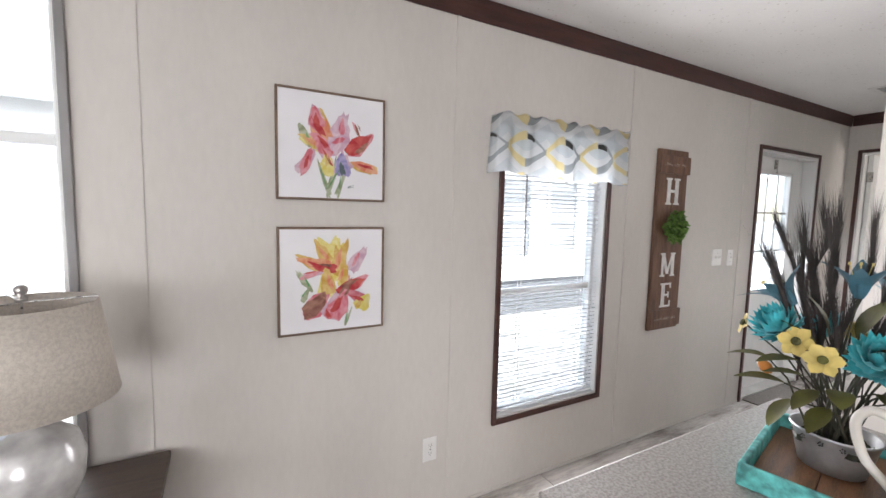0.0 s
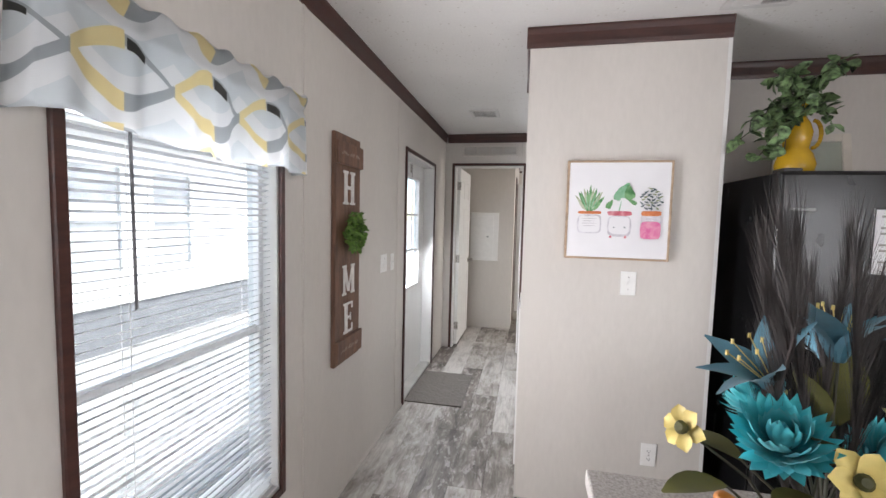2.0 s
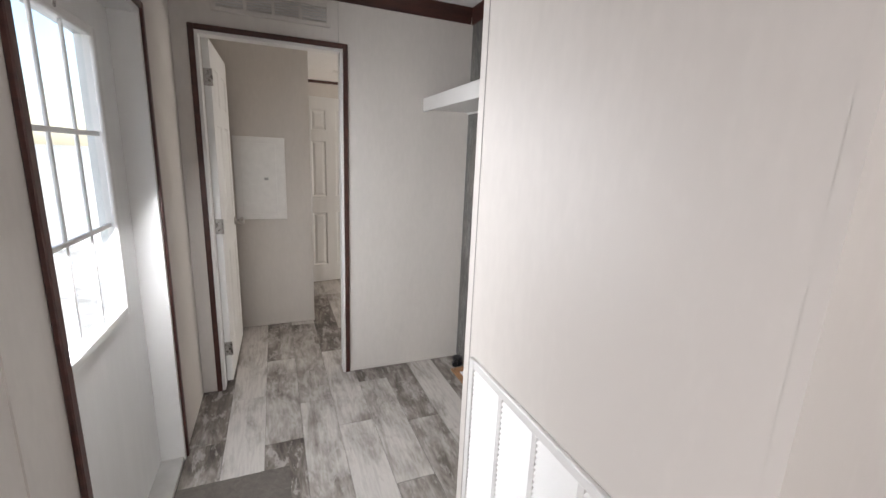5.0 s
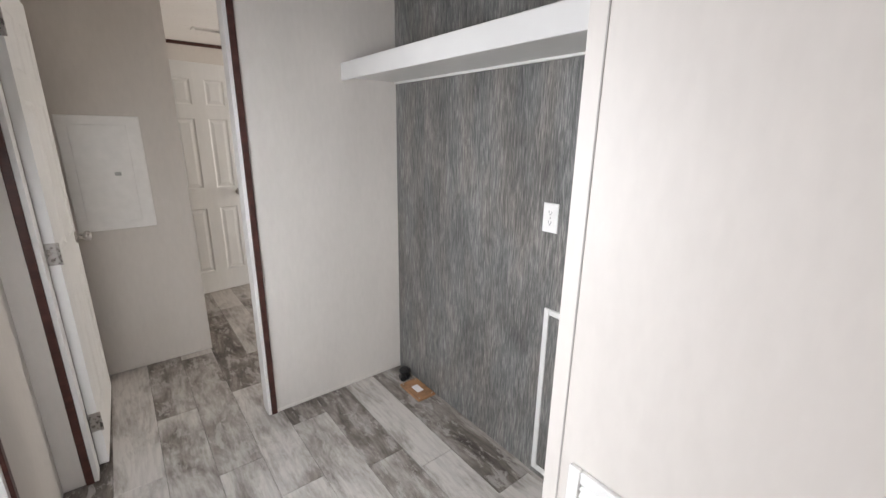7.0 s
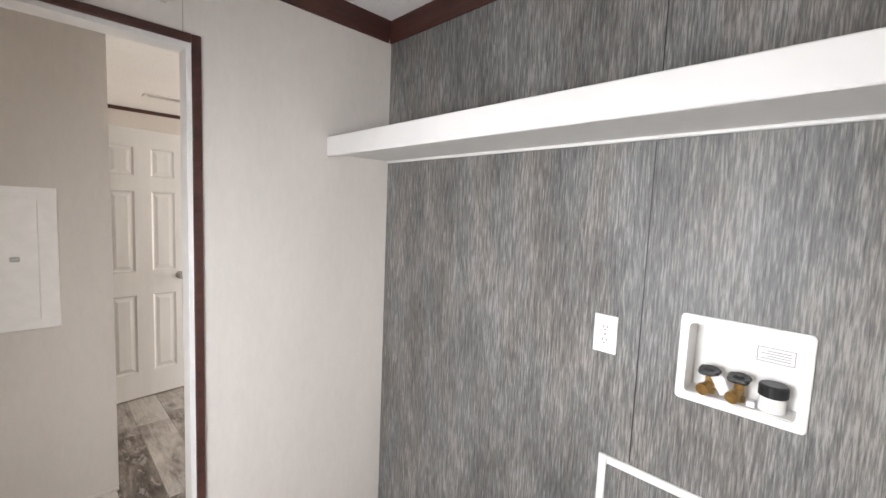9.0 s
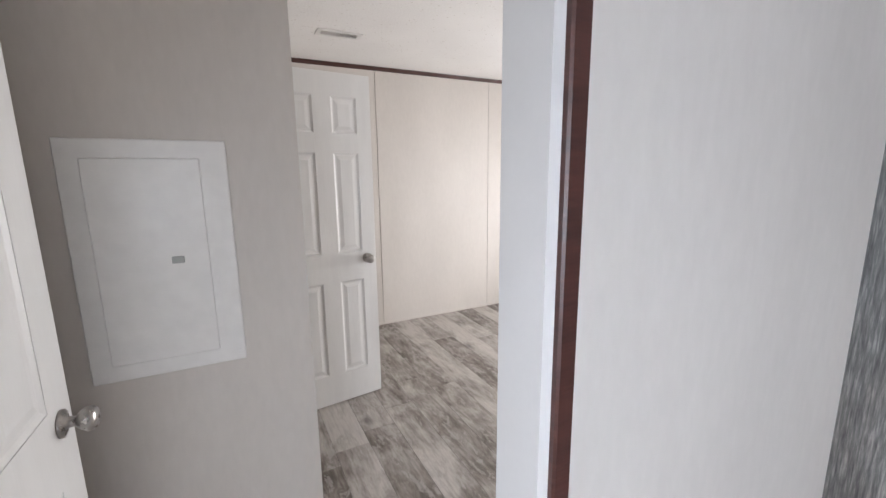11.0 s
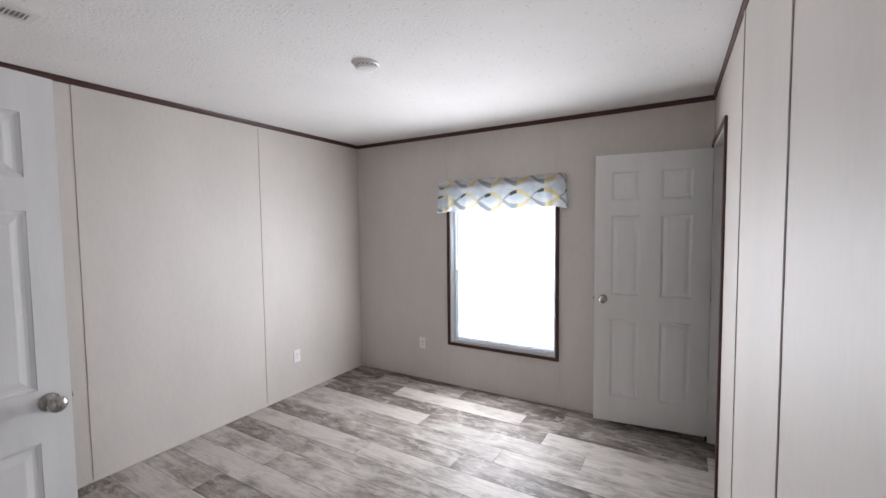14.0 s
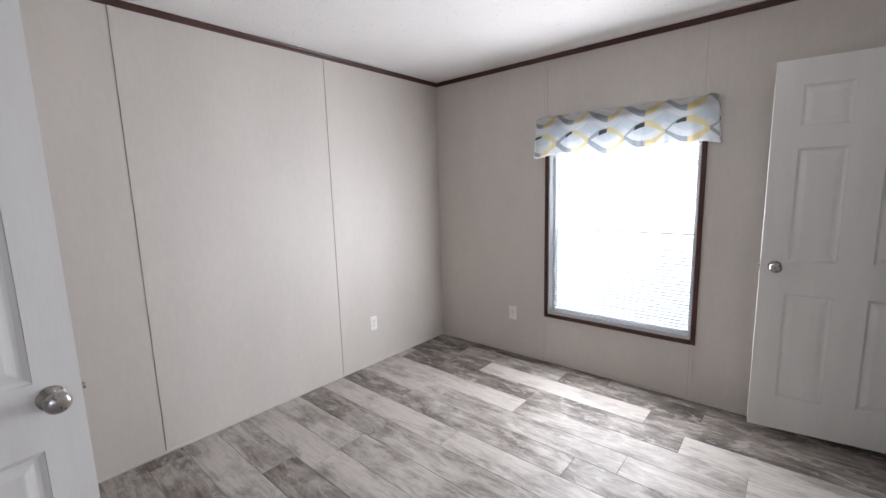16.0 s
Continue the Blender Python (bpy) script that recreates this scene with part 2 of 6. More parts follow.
def glass_material():
    m, n, l, b = nodes_of("window_glass")
    gl, tp, mx = n.new("ShaderNodeBsdfGlossy"), n.new("ShaderNodeBsdfTransparent"), n.new("ShaderNodeMixShader")
    gl.inputs["Roughness"].default_value = 0.02
    tp.inputs["Color"].default_value = (0.93, 0.95, 0.95, 1)
    mx.inputs[0].default_value = 0.035
    l.new(tp.outputs[0], mx.inputs[1])
    l.new(gl.outputs[0], mx.inputs[2])
    l.new(mx.outputs[0], n["Material Output"].inputs[0])
    return m


WALL = material("greige_panel", (0.60, 0.563, 0.525), 0.53, vary=0.06, scale=1.6, stretch=(1, 1, 0.35), bump=0.08, bump_scale=55, fine=0.35)
CEILING = material("white_stipple", (0.78, 0.765, 0.75), 0.85, vary=0.03, scale=2, bump=0.9, bump_scale=70, fine=0.5)


def pitted(m):
    """Sparse small pits of the stippled ceiling board, their shade put into the colour."""
    n, l = m.node_tree.nodes, m.node_tree.links
    b = n["Principled BSDF"]
    tc, vo, hit, rare, both = n.new("ShaderNodeTexCoord"), n.new("ShaderNodeTexVoronoi"), n.new("ShaderNodeMath"), n.new("ShaderNodeMath"), n.new("ShaderNodeMath")
    l.new(tc.outputs["Object"], vo.inputs["Vector"])
    vo.inputs["Scale"].default_value = 42.0
    hit.operation, hit.inputs[1].default_value = "LESS_THAN", 0.24
    rare.operation, rare.inputs[1].default_value = "GREATER_THAN", 0.80
    both.operation = "MULTIPLY"
    sp, mx = n.new("ShaderNodeSeparateColor"), n.new("ShaderNodeMix")
    l.new(vo.outputs["Color"], sp.inputs[0])
    l.new(vo.outputs["Distance"], hit.inputs[0])
    l.new(sp.outputs[0], rare.inputs[0])
    l.new(hit.outputs[0], both.inputs[0])
    l.new(rare.outputs[0], both.inputs[1])
    mx.data_type, mx.blend_type = "RGBA", "MULTIPLY"
    old = b.inputs["Base Color"].links[0].from_socket
    l.new(both.outputs[0], mx.inputs[0])
    l.new(old, mx.inputs[6])
    mx.inputs[7].default_value = (0.84, 0.82, 0.80, 1)
    l.new(mx.outputs[2], b.inputs["Base Color"])


pitted(CEILING)
CROWN = material("dark_cherry_trim", (0.055, 0.019, 0.014), 0.38, vary=0.3, scale=8, stretch=(0.6, 0.6, 4), bump=0.1, fine=0.4)
WHITE = material("white_trim_paint", (0.68, 0.67, 0.655), 0.4, vary=0.03, scale=5, bump=0.05, bump_scale=120, fine=0.2)
DOORWHITE = material("white_moulded_door", (0.74, 0.735, 0.72), 0.36, vary=0.03, scale=4, stretch=(4, 4, 0.5), bump=0.12, bump_scale=40, fine=0.3)
PLASTIC = material("white_plastic", (0.80, 0.79, 0.77), 0.3, vary=0.03, scale=20, bump=0.03)
SEAM = material("seam_shadow_grey", (0.34, 0.32, 0.30), 0.7, vary=0.1)
NICKEL = material("brushed_nickel", (0.42, 0.40, 0.38), 0.28, metal=1.0, vary=0.1, scale=60, bump=0.05)
BRASS = material("brass", (0.48, 0.30, 0.11), 0.3, metal=1.0, vary=0.2, scale=70)
BLACKP = material("black_plastic", (0.012, 0.012, 0.013), 0.4, vary=0.25, scale=40, bump=0.05)
SLAT = material("white_blind_slat", (0.80, 0.80, 0.80), 0.45, vary=0.03, scale=10)


def let_light_through(m, share):
    """Thin vinyl passes part of the light that falls on its far side."""
    n, l = m.node_tree.nodes, m.node_tree.links
    b, tr, mx = n["Principled BSDF"], n.new("ShaderNodeBsdfTranslucent"), n.new("ShaderNodeMixShader")
    l.new(b.inputs["Base Color"].links[0].from_socket, tr.inputs["Color"])
    mx.inputs[0].default_value = share
    l.new(b.outputs[0], mx.inputs[1])
    l.new(tr.outputs[0], mx.inputs[2])
    l.new(mx.outputs[0], n["Material Output"].inputs[0])


let_light_through(SLAT, 0.45)
VINYL = material("white_vinyl_sash", (0.78, 0.78, 0.77), 0.4, vary=0.03, scale=10)
GLASS = glass_material()
PLANK = plank_material()
GREYWALL = grey_wall_material()
FABRIC = fabric_material()
SUBFLOOR = material("dark_plank_joint", (0.10, 0.09, 0.083), 0.7, vary=0.2)
MAT = material("grey_taupe_pile", (0.10, 0.086, 0.074), 0.95, vary=0.16, scale=40, bump=0.6, bump_scale=260, fine=0.4, sheen=0.2)
SIGNWOOD = material("stained_brown_board", (0.145, 0.075, 0.047), 0.55, vary=0.35, scale=5, stretch=(8, 8, 0.8), bump=0.35, bump_scale=30, fine=0.6)
LETTER = material("chalk_white_paint", (0.70, 0.68, 0.66), 0.7, vary=0.12, scale=25, bump=0.15)
CANVAS = material("white_canvas", (0.78, 0.77, 0.79), 0.8, vary=0.02, scale=8, bump=0.15, bump_scale=500)
BRONZE = material("bronze_frame", (0.20, 0.14, 0.10), 0.4, metal=0.3, vary=0.25, scale=20)
PALEWOOD = material("pale_oak_frame", (0.42, 0.30, 0.20), 0.5, vary=0.2, scale=8, stretch=(1, 1, 6), bump=0.15)
LAMINATE = material("speckled_stone_laminate", (0.34, 0.315, 0.295), 0.52, vary=0.24, scale=130, bump=0.04, bump_scale=200, fine=0.9)
CABWHITE = material("white_cabinet", (0.64, 0.63, 0.615), 0.4, vary=0.04, scale=4)
FRIDGE = material("black_textured_enamel", (0.005, 0.005, 0.0055), 0.26, vary=0.25, scale=9, bump=0.03, bump_scale=420, spec=0.42)
SIDING = material("white_lap_siding", (0.80, 0.80, 0.80), 0.6, vary=0.05, scale=2)
DARKGLASS = material("grey_window_pane", (0.34, 0.35, 0.37), 0.12, vary=0.25, scale=2)
ROOF = material("grey_shingle", (0.16, 0.16, 0.165), 0.85, vary=0.3, scale=14, bump=0.5)
GRASS = material("pale_gravel", (0.27, 0.27, 0.265), 0.95, vary=0.4, scale=3, bump=0.6, fine=0.6)

# ---- mesh helpers ----


def box(bm, x0, x1, y0, y1, z0, z1, bevel=0.0, segments=1):
    """A box from corner to corner, its edges rounded where bevel is given."""
    b = bmesh.new() if bevel else bm
    vs = [b.verts.new(p) for p in ((x0, y0, z0), (x1, y0, z0), (x1, y1, z0), (x0, y1, z0), (x0, y0, z1), (x1, y0, z1), (x1, y1, z1), (x0, y1, z1))]
    for f in ((3, 2, 1, 0), (4, 5, 6, 7), (0, 1, 5, 4), (1, 2, 6, 5), (2, 3, 7, 6), (3, 0, 4, 7)):
        b.faces.new([vs[i] for i in f])
    if bevel:
        bmesh.ops.bevel(b, geom=b.edges[:], offset=bevel, segments=segments, affect="EDGES", profile=0.5)
        merge(bm, b)
    return bm


def merge(bm, other, m=None):
    if m is not None:
        bmesh.ops.transform(other, matrix=m, verts=other.verts)
    me = bpy.data.meshes.new("tmp")
    other.to_mesh(me)
    other.free()
    bm.from_mesh(me)
    bpy.data.meshes.remove(me)
    return bm


def cylinder(bm, a, b, r0, r1=None, seg=14):
    """A round bar from a to b."""
    a, b = Vector(a), Vector(b)
    o = bmesh.new()
    bmesh.ops.create_cone(o, cap_ends=True, segments=seg, radius1=r0, radius2=r0 if r1 is None else r1, depth=(b - a).length)
    q = (b - a).to_track_quat("Z", "Y").to_matrix().to_4x4()
    return merge(bm, o, Matrix.Translation((a + b) / 2) @ q)


def lathe(bm, profile, m=None, seg=32):
    """A turned solid from a profile of (radius, height)."""
    o = bmesh.new()
    rings = [[o.verts.new((r * math.cos(2 * math.pi * k / seg), r * math.sin(2 * math.pi * k / seg), z)) for k in range(seg)] for r, z in profile]
    for r0, r1 in zip(rings, rings[1:]):
        for k in range(seg):
            o.faces.new((r0[k], r0[(k + 1) % seg], r1[(k + 1) % seg], r1[k]))
    bmesh.ops.remove_doubles(o, verts=o.verts, dist=1e-5)
    return merge(bm, o, m)


def mesh_object(name, bm, mat, smooth=False):
    me = bpy.data.meshes.new(name)
    bmesh.ops.recalc_face_normals(bm, faces=bm.faces)
    bm.to_mesh(me)
    bm.free()
    for mt in (mat if isinstance(mat, (list, tuple)) else [mat]):
        me.materials.append(mt)
    if smooth:
        for p in me.polygons:
            p.use_smooth = True
    return new(name, me)


def part(name, bm, mat, parent, label="", smooth=False):
    """Links a bmesh as one mesh object under a thing or a part. Parts are made in the thing's own axes."""
    ob = mesh_object(name, bm, mat, smooth)
    ob.parent = parent
    return tagged(ob, label)


def thing(name, label, category, m=None, group=""):
    e = new(name)
    e.empty_display_size = 0.05
    if m is not None:
        e.matrix_world = m
    return tagged(e, label, category, group)


def structure(name, bm, mat, label, category=""):
    return tagged(mesh_object(name, bm, mat), label, category or name.split("_")[0], kind="structure")


def wall_mesh(axis, a, b, u0, u1, z0, z1, holes=()):
    """A wall slab between a and b on its axis, along u0..u1 and z0..z1, pierced by holes (u0, u1, z0, z1)."""
    bm = bmesh.new()
    us = sorted({u0, u1, *(h[0] for h in holes), *(h[1] for h in holes)})
    zs = sorted({z0, z1, *(h[2] for h in holes), *(h[3] for h in holes)})
    for ua, ub in zip(us, us[1:]):
        for za, zb in zip(zs, zs[1:]):
            um, zm = (ua + ub) / 2, (za + zb) / 2
            if any(h[0] < um < h[1] and h[2] < zm < h[3] for h in holes):
                continue
            if axis == "x":
                box(bm, a, b, ua, ub, za, zb)
            else:
                box(bm, ua, ub, a, b, za, zb)
    bmesh.ops.remove_doubles(bm, verts=bm.verts, dist=1e-5)
    return bm


# ---- the large structure ----
WIN0, WIN1, WIN2 = (-1.15, -0.415, 0.40, 2.13), (1.215, 1.94, 0.39, 1.855), (6.36, 7.37, 0.415, 1.885)
WIN3, WIN4 = (-1.95, -0.65, 0.70, 1.90), (-1.7, -0.1, 0.70, 2.0)
EXT = (3.585, 4.535, 0.0, 1.97)
DOOR1, DOORB, DOORA = (0.795, 1.547, 0.0, 2.055), (-2.485, -1.75, 0.0, 2.055), (6.60, 7.22, 0.0, 2.055)
structure("wall_north", wall_mesh("y", NORTH, NORTH + 0.13, WEST - 0.13, EAST + 0.13, 0, CEIL, (WIN0, WIN1, EXT)), WALL, "greige vinyl panel outer wall with windows and entry door")
structure("wall_south", wall_mesh("y", SOUTH - 0.13, SOUTH, WEST - 0.13, EAST + 0.13, 0, CEIL, (WIN3, WIN2)), WALL, "greige vinyl panel outer wall with bedroom window")
structure("wall_west", wall_mesh("x", WEST - 0.13, WEST, SOUTH, NORTH, 0, CEIL, (WIN4,)), WALL, "greige panel wall closing the living room, with an added unseen window")
structure("wall_east", wall_mesh("x", EAST, EAST + 0.13, SOUTH, NORTH, 0, CEIL), WALL, "greige panel bedroom wall with upright seams")
HALL_END = structure("wall_hall_end", wall_mesh("x", END, BED, GREY_Y - 0.09, NORTH, 0, CEIL, (DOOR1,)), WALL, "greige panel wall with the bedroom doorway")
BATH = structure("wall_bathroom", wall_mesh("x", BED - 0.078, BED, SOUTH, GREY_Y - 0.09, 0, CEIL, (DOORB,)), WALL, "greige panel bedroom wall with a second doorway")
structure("wall_breaker", wall_mesh("x", PANEL_X, PANEL_X + 0.09, PANEL_Y, NORTH, 0, CEIL), WALL, "short greige wall that carries the breaker panel")
structure("wall_bedroom_closet", wall_mesh("y", PANEL_Y, PANEL_Y + 0.09, PANEL_X + 0.09, EAST, 0, CEIL, (DOORA,)), WALL, "greige closet front wall with a door opening")
structure("wall_closet_front", wall_mesh("x", CLOSET_X0, CLOSET_X0 + 0.08, CLOSET_Y0, CLOSET_Y1, 0, CEIL), WALL, "greige front wall of the boxed-in furnace closet")
structure("wall_closet_hall", wall_mesh("y", CLOSET_Y1 - 0.08, CLOSET_Y1, CLOSET_X0 + 0.08, CLOSET_X1, 0, CEIL), WALL, "greige furnace closet wall along the hall")
structure("wall_closet_laundry", wall_mesh("x", CLOSET_X1 - 0.08, CLOSET_X1, GREY_Y, CLOSET_Y1 - 0.08, 0, CEIL), WALL, "greige furnace closet wall beside the laundry space")
structure("wall_closet_back", wall_mesh("y", CLOSET_Y0, GREY_Y - 0.003, CLOSET_X0 + 0.08, KITCHEN_X, 0, CEIL), WALL, "greige wall between closet and refrigerator")
structure("wall_laundry", wall_mesh("y", GREY_Y - 0.09, GREY_Y, KITCHEN_X + 0.0, END, 0, CEIL, ((3.548, 3.792, 1.077, 1.278),)), GREYWALL, "dark grey streaked panel wall behind the laundry space")
structure("wall_kitchen", wall_mesh("x", KITCHEN_X, KITCHEN_X + 0.09, SOUTH, CLOSET_Y0 - 0.005, 0, CEIL), WALL, "greige wall behind the refrigerator")
structure("ceiling", box(bmesh.new(), WEST - 0.13, EAST + 0.13, SOUTH - 0.13, NORTH + 0.13, CEIL, CEIL + 0.15), CEILING, "white stippled flat ceiling")
floor = structure("floor", box(bmesh.new(), WEST - 0.13, EAST + 0.13, SOUTH - 0.13, NORTH + 0.13, -0.15, -0.004), SUBFLOOR, "grey weathered wood plank vinyl floor")



def skew(ob, whole=False):
    """The bedroom's side of the hall-end wall runs 1.4 degrees out of square."""
    for v in ob.data.vertices:
        if whole or v.co.x > END + 0.03:
            v.co.x += (0.9 - v.co.y) * 0.0245
    return ob


skew(HALL_END), skew(BATH, True)
# crown moulding: a dark stained board with a cove, wide in the front rooms and narrow in the bedroom


def crown(name, a, b, inward, deep, tall, label):
    """A crown from a to b along a wall; inward points into the room."""
    a, b, n = Vector(a), Vector(b), Vector(inward)
    prof = [(0, -tall), (0.35 * deep, -tall), (0.55 * deep, -0.8 * tall), (0.7 * deep, -0.35 * tall), (deep, -0.12 * tall), (deep, 0), (0, 0)]
    bm = bmesh.new()
    ends = [[bm.verts.new((p + n * d).to_tuple()[:2] + (CEIL - 0.001 + h,)) for d, h in prof] for p in (a, b)]
    k = len(prof)
    for i in range(k):
        bm.faces.new((ends[0][i], ends[0][(i + 1) % k], ends[1][(i + 1) % k], ends[1][i]))
    bm.faces.new(ends[0])
    bm.faces.new(ends[1][::-1])
    return structure(name, bm, CROWN, label, "crown moulding")


LAB = "dark cherry-stained crown moulding along the ceiling"
D, T = 0.018, 0.095
crown("trim_crown_north", (WEST, NORTH, 0), (END, NORTH, 0), (0, -1, 0), D, T, LAB)
crown("trim_crown_end", (END, NORTH - D, 0), (END, GREY_Y + D, 0), (-1, 0, 0), D, T, LAB)
crown("trim_crown_grey", (END, GREY_Y, 0), (CLOSET_X1 + D, GREY_Y, 0), (0, 1, 0), D, T, LAB)
crown("trim_crown_closet_side", (CLOSET_X1, CLOSET_Y1 + D, 0), (CLOSET_X1, GREY_Y, 0), (1, 0, 0), D, T, LAB)
crown("trim_crown_closet_hall", (CLOSET_X0, CLOSET_Y1, 0), (CLOSET_X1, CLOSET_Y1, 0), (0, 1, 0), D, T, LAB)
crown("trim_crown_closet_front", (CLOSET_X0, CLOSET_Y0, 0), (CLOSET_X0, CLOSET_Y1 + D, 0), (-1, 0, 0), D, T, LAB)
crown("trim_crown_kitchen", (KITCHEN_X, SOUTH, 0), (KITCHEN_X, CLOSET_Y0, 0), (-1, 0, 0), D, T, LAB)
crown("trim_crown_south", (WEST, SOUTH, 0), (KITCHEN_X - D, SOUTH, 0), (0, 1, 0), D, T, LAB)
LAB2 = "narrow dark cherry crown strip in the bedroom"
D2, T2 = 0.013, 0.034
crown("trim_crown_bed_east", (EAST, SOUTH, 0), (EAST, PANEL_Y, 0), (-1, 0, 0), D2, T2, LAB2)
crown("trim_crown_bed_south", (BED, SOUTH, 0), (EAST - D2, SOUTH, 0), (0, 1, 0), D2, T2, LAB2)
skew(crown("trim_crown_bed_west", (BED, NORTH, 0), (BED, SOUTH + D2, 0), (1, 0, 0), D2, T2, LAB2))
crown("trim_crown_bed_breaker", (PANEL_X, PANEL_Y, 0), (PANEL_X, NORTH, 0), (-1, 0, 0), D2, T2, LAB2)
crown("trim_crown_bed_closet", (PANEL_X - D2, PANEL_Y, 0), (EAST - D2, PANEL_Y, 0), (0, -1, 0), D2, T2, LAB2)


def seam(axis, face, u, inward, z0, z1, width=0.022, line=SEAM):
    """A batten over the joint of two wall panels, with a fine open line at its edge."""
    bm, dk = bmesh.new(), bmesh.new()
    t, w = 0.004 * inward, width / 2
    for b, ua, ub, d in ((bm, u - w, u + w, t), (dk, u + w, u + w + 0.002, 0.4 * t)):
        lo, hi = sorted((face, face + d))
        if axis == "x":
            box(b, lo, hi, ua, ub, z0, z1)
        else:
            box(b, ua, ub, lo, hi, z0, z1)
    s = structure("trim_seam", bm, WALL, "thin greige batten over a wall panel joint", "batten")
    j = part("joint_line", dk, line, s)
    if axis == "x" and face == BED:
        skew(s), skew(j)


for u in (-0.23, 0.945, 2.125, 3.39):
    seam("y", NORTH, u, -1, 0, CEIL - T, line=WALL)
for u in (-1.343, -0.137):
    seam("x", EAST, u, -1, 0, CEIL - T2)
for u in (6.35, 7.40):
    seam("y", SOUTH, u, 1, 0, 0.36)
    seam("y", SOUTH, u, 1, 1.97, CEIL - T2)
for u in (-1.19, -0.40):
    seam("x", BED, u, 1, 0, CEIL - T2)
seam("x", END, 0.815, -1, 2.083, CEIL - T, 0.004)
for z0, z1 in ((0.82, 1.748), (1.825, CEIL - T)):
    structure("trim_grey_joint", box(bmesh.new(), 3.905, 3.908, GREY_Y, GREY_Y + 0.0015, z0, z1), BLACKP, "thin dark joint between two grey panels", "joint")


def corner_trim(label, x, y, sx, sy, wide, mat):
    """A thin angle over an outside corner: legs run back from the corner against sx and sy."""
    bm = bmesh.new()
    xa, xb = sorted((x - sx * wide, x + sx * 0.0008))
    box(bm, xa, xb, *sorted((y, y + sy * 0.0008)), 0, CEIL - T)
    box(bm, *sorted((x, x + sx * 0.0008)), *sorted((y - sy * wide, y)), 0, CEIL - T)
    return structure("trim_corner", bm, mat, label, "corner trim")


corner_trim("greige angle over the furnace closet's front corner", CLOSET_X0, CLOSET_Y1, -1, 1, 0.016, WALL)
corner_trim("greige angle over the furnace closet's kitchen corner", CLOSET_X0, CLOSET_Y0, -1, -1, 0.016, WHITE)
# broad flat corner board where the closet meets the laundry space, with an open joint at its edge
post = corner_trim("pale corner board on the furnace closet beside the laundry", CLOSET_X1, CLOSET_Y1, 1, 1, 0.026, WALL)
part("joint_line", box(bmesh.new(), CLOSET_X1 - 0.0285, CLOSET_X1 - 0.026, CLOSET_Y1, CLOSET_Y1 + 0.001, 0, CEIL - T), SEAM, post)
# baseboards are slim quarter rounds in the wall's colour
for nm, b in (("baseboard_north", (WEST, 3.63, NORTH - 0.006, NORTH, 0, 0.018)), ("baseboard_end", (END - 0.006, END, GREY_Y, 0.765, 0, 0.018)),
              ("baseboard_bed_east", (EAST - 0.006, EAST, SOUTH, PANEL_Y, 0, 0.018)), ("baseboard_bed_south", (BED, EAST - 0.006, SOUTH, SOUTH + 0.006, 0, 0.018)),
              ("baseboard_breaker", (PANEL_X - 0.006, PANEL_X, PANEL_Y, NORTH, 0, 0.018))):
    structure(nm, box(bmesh.new(), *b, 0.002), WALL, "slim pale shoe moulding at the floor", "baseboard")


def casing(name, axis, face, inward, hole, mat, wide=0.028, thick=0.014, sill=False):
    """A slim casing of three or four strips round an opening."""
    bm = bmesh.new()
    u0, u1, z0, z1 = hole
    lo, hi = sorted((face, face + inward * thick))
    strips = [(u0 - wide, u0, z0 - (wide if sill else 0), z1 + wide), (u1, u1 + wide, z0 - (wide if sill else 0), z1 + wide), (u0, u1, z1, z1 + wide)]
    if sill:
        strips.append((u0, u1, z0 - wide, z0))
    for ua, ub, za, zb in strips:
        if axis == "x":
            box(bm, lo, hi, ua, ub, za, zb, 0.003)
        else:
            box(bm, ua, ub, lo, hi, za, zb, 0.003)
    return structure(name, bm, mat, "slim dark brown casing round the opening", "casing")


def jamb(name, axis, a, b, hole, mat, thick=0.016, sill=False):
    """A lining of the opening's sides and head."""
    bm = bmesh.new()
    u0, u1, z0, z1 = hole
    strips = [(u0, u0 + thick, z0, z1), (u1 - thick, u1, z0, z1), (u0 + thick, u1 - thick, z1 - thick, z1)]
    if sill:
        strips.append((u0 + thick, u1 - thick, z0, z0 + thick))
    for ua, ub, za, zb in strips:
        if axis == "x":
            box(bm, a, b, ua, ub, za, zb)
        else:
            box(bm, ua, ub, a, b, za, zb)
    return structure(name, bm, mat, "white lining boards inside the opening", "jamb")


casing("trim_casing_hall_door", "x", END, -1, DOOR1, CROWN)
skew(casing("trim_casing_bedroom_side", "x", BED, 1, DOOR1, CROWN, 0.028, 0.006))
jamb("trim_jamb_hall_door", "x", END - 0.004, BED + 0.004, DOOR1, WHITE)
skew(casing("trim_casing_second_door", "x", BED, 1, DOORB, CROWN))
skew(jamb("trim_jamb_second_door", "x", BED - 0.08, BED + 0.004, DOORB, WHITE), True)
casing("trim_casing_closet_door", "y", PANEL_Y, -1, DOORA, CROWN)
jamb("trim_jamb_closet_door", "y", PANEL_Y - 0.004, PANEL_Y + 0.09, DOORA, WHITE)
casing("trim_casing_entry", "y", NORTH, -1, EXT, CROWN)
jamb("trim_jamb_entry", "y", NORTH - 0.004, NORTH + 0.13, EXT, WHITE, 0.02)
casing("trim_casing_front_window", "y", NORTH, -1, WIN1, CROWN, sill=True)
casing("trim_casing_bedroom_window", "y", SOUTH, 1, WIN2, CROWN, sill=True)
